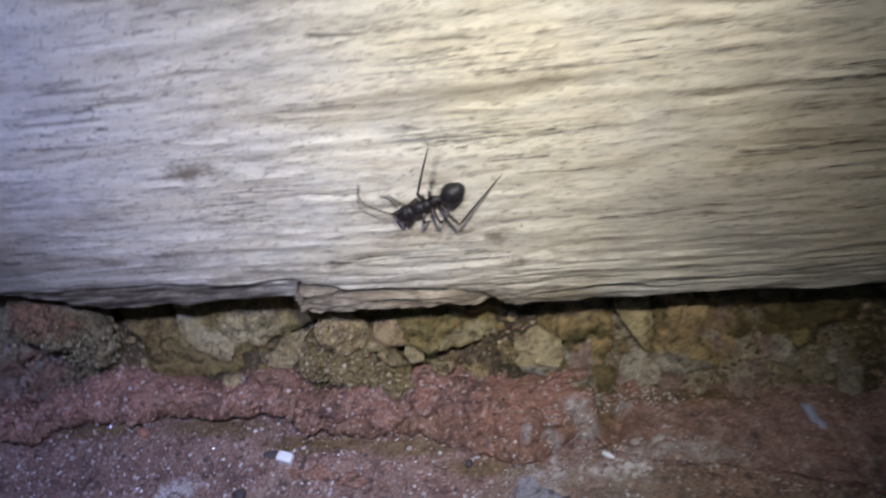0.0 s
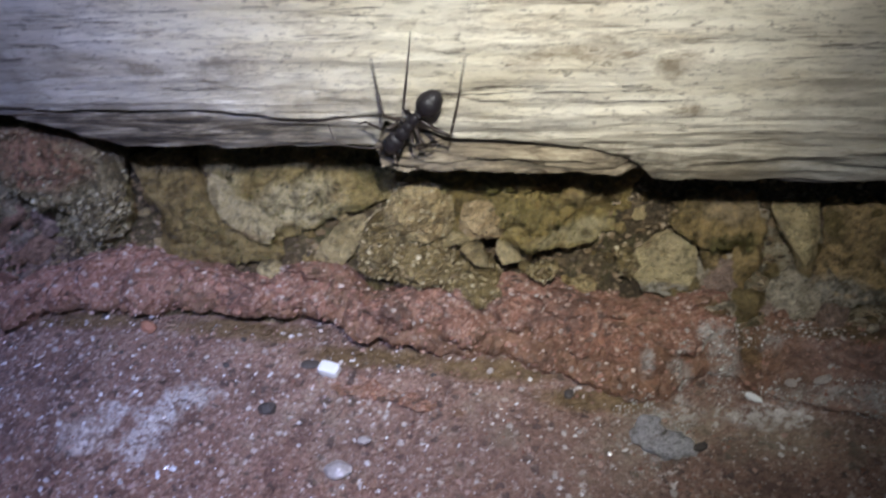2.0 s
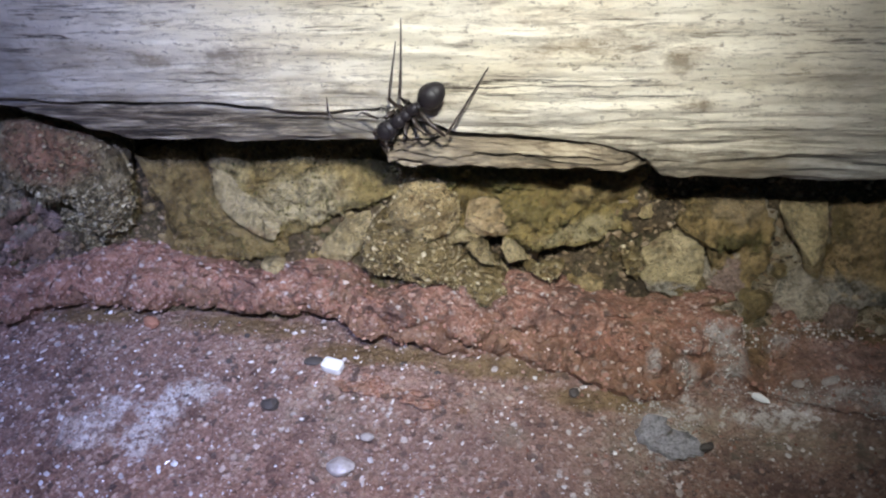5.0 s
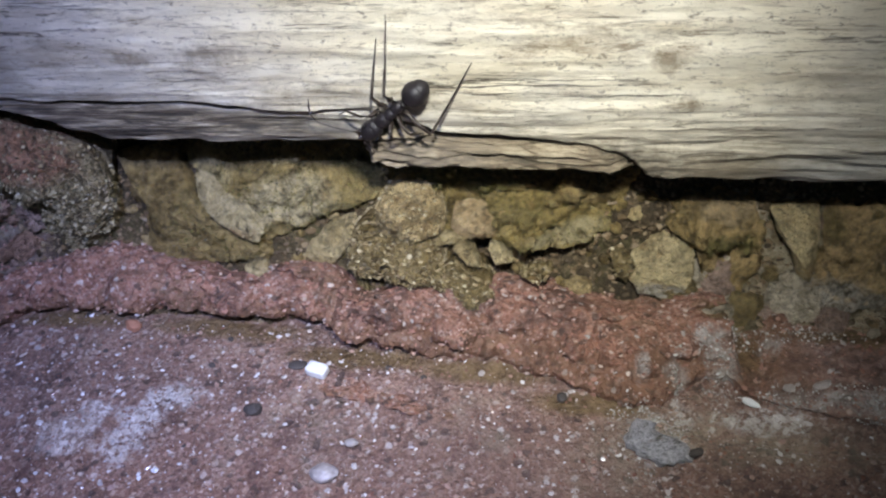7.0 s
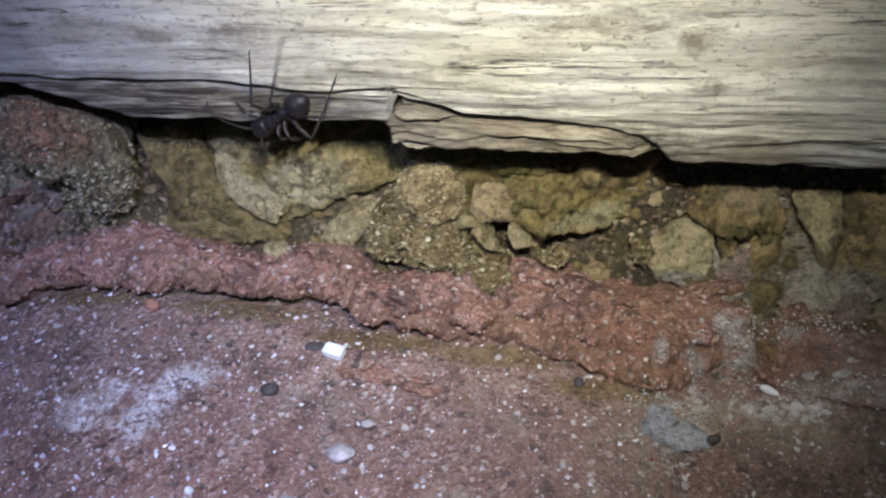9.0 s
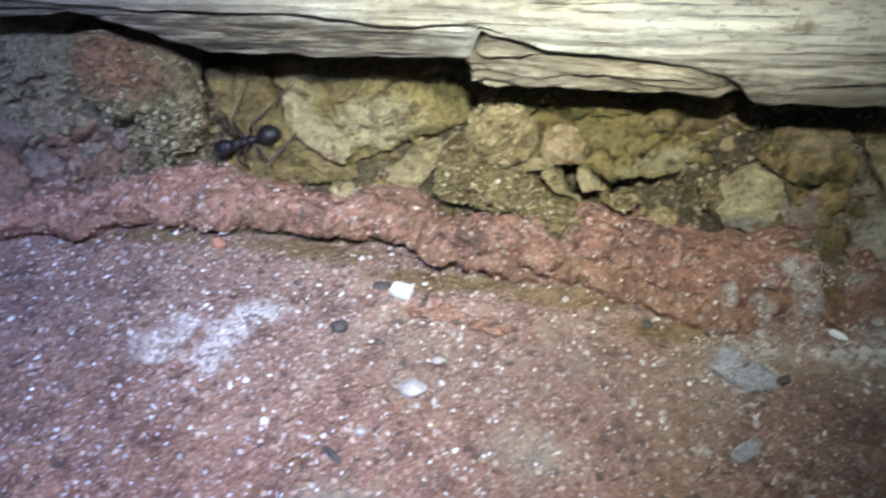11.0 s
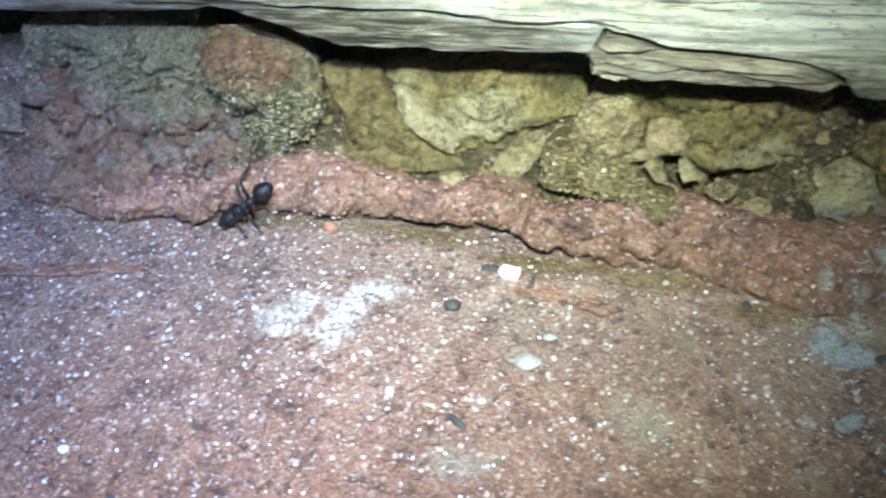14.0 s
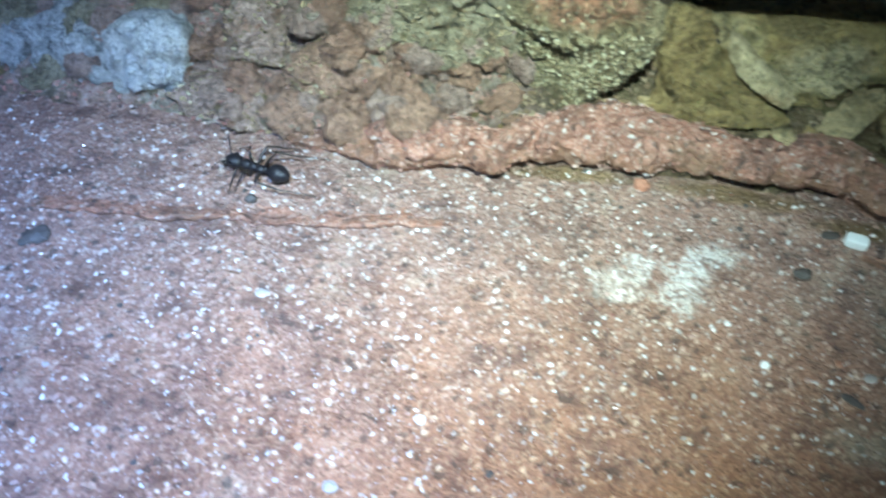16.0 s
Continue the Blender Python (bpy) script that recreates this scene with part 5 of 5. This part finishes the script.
def blob(spec, n=24, m=16):
    """A smooth body from ellipsoids (x, z, rx, ry, rz) strung along x, each a closed shell in one mesh."""
    verts, faces = [], []
    for x, z, rx, ry, rz in spec:
        base = len(verts)
        for i in range(m + 1):
            a = math.pi * i / m
            for j in range(n):
                b = 2 * math.pi * j / n
                verts.append((x + rx * math.cos(a), ry * math.sin(a) * math.cos(b), z + rz * math.sin(a) * math.sin(b)))
        faces += [[base + k for k in f] for f in grid_faces(m + 1, n, wrap=True)]
    return verts, faces


def tube(points, radii, n=8):
    verts, pts = [], [Vector(p) for p in points]
    for i, p in enumerate(pts):
        d = (pts[min(i + 1, len(pts) - 1)] - pts[max(i - 1, 0)]).normalized()
        u = d.orthogonal().normalized()
        w = d.cross(u)
        verts += [tuple(p + radii[i] * (math.cos(2 * math.pi * k / n) * u + math.sin(2 * math.pi * k / n) * w)) for k in range(n)]
    faces = grid_faces(len(pts), n, wrap=True)
    faces += [list(range(n))[::-1], [(len(pts) - 1) * n + k for k in range(n)]]
    return verts, faces


tagged(link_mesh("plastic_thread", *tube([(5.06, 0.36, 0.14), (5.10, 0.30, 0.17), (5.13, 0.18, 0.16), (5.22, 0.08, 0.14), (5.27, -0.02, 0.13), (5.33, -0.12, 0.09)], [0.028, 0.042, 0.048, 0.045, 0.036, 0.02], 10), THREAD), "bluish grey bit of plastic thread lying by the ledge", "thread")


def make_ant():
    ant = tagged(new("ant"), "black ant with long thin legs and elbowed antennae", "ant")
    head = link_mesh("head", *blob([(0.255, 0.0, 0.095, 0.080, 0.068), (0.21, 0.0, 0.055, 0.072, 0.060)]), BLACK, ant)
    for s in (-1, 1):
        eye = blob([(0, 0, 0.024, 0.014, 0.022)], 12, 8)
        link_mesh("eye", np.array(eye[0]) + (0.255, s * 0.070, 0.032), eye[1], EYE_BLACK, head)
        link_mesh("mandible", *tube([(0.33, s * 0.045, -0.02), (0.375, s * 0.04, -0.03), (0.40, s * 0.005, -0.035)], [0.02, 0.016, 0.004]), LEG, head)
    link_mesh("thorax", *blob([(0.115, 0.0, 0.075, 0.058, 0.055), (0.04, -0.005, 0.07, 0.045, 0.048), (-0.04, -0.012, 0.07, 0.046, 0.046)]), BLACK, ant)
    link_mesh("petiole", *blob([(-0.12, 0.0, 0.022, 0.03, 0.045), (-0.12, -0.025, 0.045, 0.018, 0.016)], 16, 10), BLACK, ant)
    link_mesh("gaster", *blob([(-0.245, 0.0, 0.105, 0.096, 0.092), (-0.285, -0.004, 0.085, 0.080, 0.076), (-0.32, -0.01, 0.055, 0.052, 0.050)]), BLACK, ant)
    legs = []
    # hip, side, then knee, ankle and toe
    plan = ((0.10, 1, (0.14, 0.13, 0.07), (0.18, 0.21, -0.03), (0.20, 0.28, -0.118)), (0.10, -1, (0.17, -0.16, 0.07), (0.30, -0.23, -0.05), (0.42, -0.22, -0.118)),
            (0.03, 1, (0.00, 0.18, 0.09), (0.03, 0.27, -0.02), (0.05, 0.33, -0.118)), (0.03, -1, (-0.04, -0.22, 0.09), (-0.17, -0.34, -0.02), (-0.31, -0.46, -0.118)),
            (-0.05, 1, (-0.14, 0.28, 0.11), (-0.35, 0.23, 0.0), (-0.68, 0.13, -0.118)), (-0.05, -1, (-0.14, -0.18, 0.11), (-0.27, -0.30, 0.02), (-0.51, -0.53, -0.118)))
    for hip, s, *bend in plan:
        at = Vector((hip, s * 0.04, -0.03))
        k, a, t = [Vector(p) - at for p in bend]
        pts = [Vector((0, 0, 0)), Vector((0, s * 0.03, -0.012)), k * 0.5 + Vector((0, 0, 0.012)), k, k.lerp(a, 0.12), k.lerp(a, 0.6), a, a.lerp(t, 0.5), t]
        leg = link_mesh("leg", *tube(pts, [0.020, 0.018, 0.018, 0.012, 0.010, 0.011, 0.008, 0.006, 0.004]), LEG, ant)
        leg.location = at * CM
        legs.append((leg, at, s))
    feelers = []
    for s in (-1, 1):
        at = Vector((0.31, s * 0.045, 0.03))
        # one feeler reaches out sideways, the other hangs ahead
        pts = [(0, 0, 0), (0.05, -0.07, 0.02), (0.13, -0.17, 0.02), (0.21, -0.27, 0.0), (0.22, -0.34, -0.03), (0.17, -0.43, -0.08)] if s < 0 else [(0, 0, 0), (0.04, 0.05, 0.02), (0.09, 0.09, 0.01), (0.12, 0.09, -0.02), (0.15, 0.07, -0.07), (0.17, 0.04, -0.11)]
        f = link_mesh("antenna", *tube(pts, [0.007, 0.006, 0.006, 0.006, 0.007, 0.005]), LEG, ant)
        f.location = at * CM
        feelers.append((f, at, s))
    small = 0.86
    for ob in ant.children_recursive:
        ob.data.transform(Matrix.Scale(small, 4))
        ob.location *= small
    return ant, [(o, a * small, s) for o, a, s in legs], [(o, a * small, s) for o, a, s in feelers]


ant, legs, feelers = make_ant()


# ---- the unseen flash carried beside the lens, with a cool fill lamp added ----
def make_lamp():
    lamp = tagged(new("camera_light"), "unseen camera flash with a warm lamp and an added cool fill", "camera light")
    shell = plain_material("lamp_shell", (0.03, 0.03, 0.03), 0.6)
    a = np.linspace(0, 2 * math.pi, 32, endpoint=False)
    ring = lambda r, z: np.stack([r * np.cos(a), r * np.sin(a), 0 * a + z], -1)
    for name, colour, strength, disc, mouth, deep, m in LAMPS:
        n = Nodes(name)
        n.done((0.8, 0.8, 0.8))
        n.put(n.shader.inputs["Emission Color"], colour)
        n.shader.inputs["Emission Strength"].default_value = strength
        # unseen tube that narrows the beam
        P = np.concatenate([ring(0.02, 0.03), ring(mouth - 0.02, 0.03), ring(mouth, -deep), ring(mouth + 0.06, -deep), ring(mouth + 0.06, 0.12), ring(0.02, 0.12)])
        tube_ = link_mesh("lamp_tube", P, grid_faces(6, 32, wrap=True), shell, lamp)
        tube_.matrix_local = m
        glow = link_mesh("lamp_disc", np.concatenate([ring(0.001, 0.0), ring(disc, 0.0)]), grid_faces(2, 32, wrap=True, flip=True), n.mat, lamp, "glowing " + name.replace("_", " "))
        glow.matrix_local = m
    return lamp


# name, colour, strength, disc and mouth radius, depth of the disc in its tube, pose beside the lens
LAMPS = [("warm_lamp", (1.0, 0.97, 0.90), 3950.0, 0.19, 0.25, 0.70, pose(0.2 * CM, 1.4 * CM, 0.7 * CM, -7.0, -0.8, 0)),
         # fill lamp added in place of bluish skylight from the left
         ("added_cool_fill", (0.45, 0.52, 1.0), 10500.0, 0.12, 0.28, 0.33, pose(-0.9 * CM, 1.2 * CM, 0.7 * CM, -29.5, 32, 0))]
camera_light = make_lamp()


def motions():
    walk(camera_light, POSES)
    # seconds, head, tail end, and which way the back faces
    steps = [
        (0.0, (1.74, 0.53, 2.84), (2.31, 0.53, 3.11), (0, -1, 0)), (0.3, (1.48, 0.53, 2.54), (1.93, 0.53, 2.93), (0, -1, 0)),
        (0.5, (1.48, 0.53, 2.43), (1.95, 0.53, 2.92), (0, -1, 0)), (1.0, (1.33, 0.53, 2.33), (1.83, 0.53, 2.83), (0, -1, 0)),
        (1.5, (0.94, 0.53, 2.16), (1.39, 0.53, 2.72), (0, -1, 0)), (2.0, (0.62, 0.53, 1.82), (1.05, 0.53, 2.32), (0, -1, 0)),
        (2.5, (0.57, 0.53, 1.93), (1.03, 0.53, 2.33), (0, -1, 0)), (3.0, (0.57, 0.53, 1.93), (1.03, 0.53, 2.32), (0, -1, 0)),
        (4.0, (0.57, 0.53, 1.92), (1.02, 0.53, 2.31), (0, -1, 0)), (6.5, (0.53, 0.53, 1.89), (0.99, 0.53, 2.29), (0, -1, 0)),
        (7.0, (0.56, 0.53, 1.91), (1.01, 0.53, 2.31), (0, -1, 0)), (7.5, (0.55, 0.53, 1.92), (1.01, 0.53, 2.31), (0, -1, 0)),
        (7.8, (0.39, 0.53, 2.06), (0.93, 0.53, 2.26), (0, -1, 0)), (8.0, (0.23, 0.53, 2.02), (0.77, 0.53, 2.22), (0, -1, 0)),
        (8.2, (0.05, 0.53, 1.96), (0.61, 0.53, 2.19), (0, -1, 0)), (8.9, (-0.35, 0.60, 1.76), (0.08, 0.53, 2.06), (0, -1, 0)),
        (9.5, (-0.74, 0.86, 1.22), (-0.42, 0.66, 1.64), (0, -0.95, -0.2)), (10.1, (-1.02, 0.90, 0.86), (-0.62, 0.98, 1.24), (0, -0.9, 0.3)),
        (10.5, (-1.19, 0.91, 0.68), (-0.72, 1.02, 0.94), (0, -0.86, 0.5)), (11.0, (-1.75, 0.88, 0.60), (-1.17, 0.95, 0.78), (0, -0.86, 0.5)),
        (11.5, (-1.68, 0.88, 0.59), (-1.19, 0.95, 0.79), (0, -0.86, 0.5)), (12.0, (-1.77, 0.82, 0.45), (-1.27, 0.95, 0.77), (0, -0.86, 0.5)),
        (12.5, (-1.84, 0.82, 0.45), (-1.33, 0.93, 0.71), (0, -0.86, 0.5)), (13.0, (-1.83, 0.83, 0.48), (-1.39, 0.92, 0.69), (0, -0.86, 0.5)),
        (13.5, (-2.27, 0.42, 0.56), (-1.83, 0.63, 0.60), (0, -0.3, 0.95)), (14.0, (-2.65, 0.14, 0.17), (-2.16, 0.35, 0.50), (-0.2, -0.6, 0.75)),
        (14.5, (-3.05, 0.07, 0.13), (-2.54, 0.21, 0.13), (0, 0, 1)), (15.0, (-3.70, -0.08, 0.13), (-3.14, -0.12, 0.13), (0, 0, 1)),
        (15.5, (-4.75, -0.10, 0.13), (-4.15, -0.25, 0.13), (0, 0, 1)), (16.0, (-5.21, -0.01, 0.13), (-4.65, -0.13, 0.13), (0, 0, 1))]
    rows = []
    for t, h, g, up in steps:
        h, g = Vector(h), Vector(g)
        ahead = (h - g).normalized()
        side = Vector(up).cross(ahead).normalized()
        m = Matrix((ahead, side, ahead.cross(side))).transposed().to_4x4()
        m.translation = ((h + g) / 2 - 0.018 * ahead.cross(side)) * CM
        rows.append((t, m))
    walk(ant, rows)
    busy = lambda t: 0.15 if 2.4 < t < 7.4 else 1.0
    for i, (leg, at, s) in enumerate(legs):
        phase = math.pi * ((i // 2 + (s > 0)) % 2)
        walk(leg, [(t / 8, pose(*(at * CM), 0, 0, busy(t / 8) * 16 * math.sin(t / 8 * 9 + phase))) for t in range(0, 129)])
    for f, at, s in feelers:
        walk(f, [(t / 4, pose(*(at * CM), 0, 6 * math.sin(t * 1.3 + s), 10 * math.sin(t * 0.9 + s))) for t in range(0, 65)])


motions()
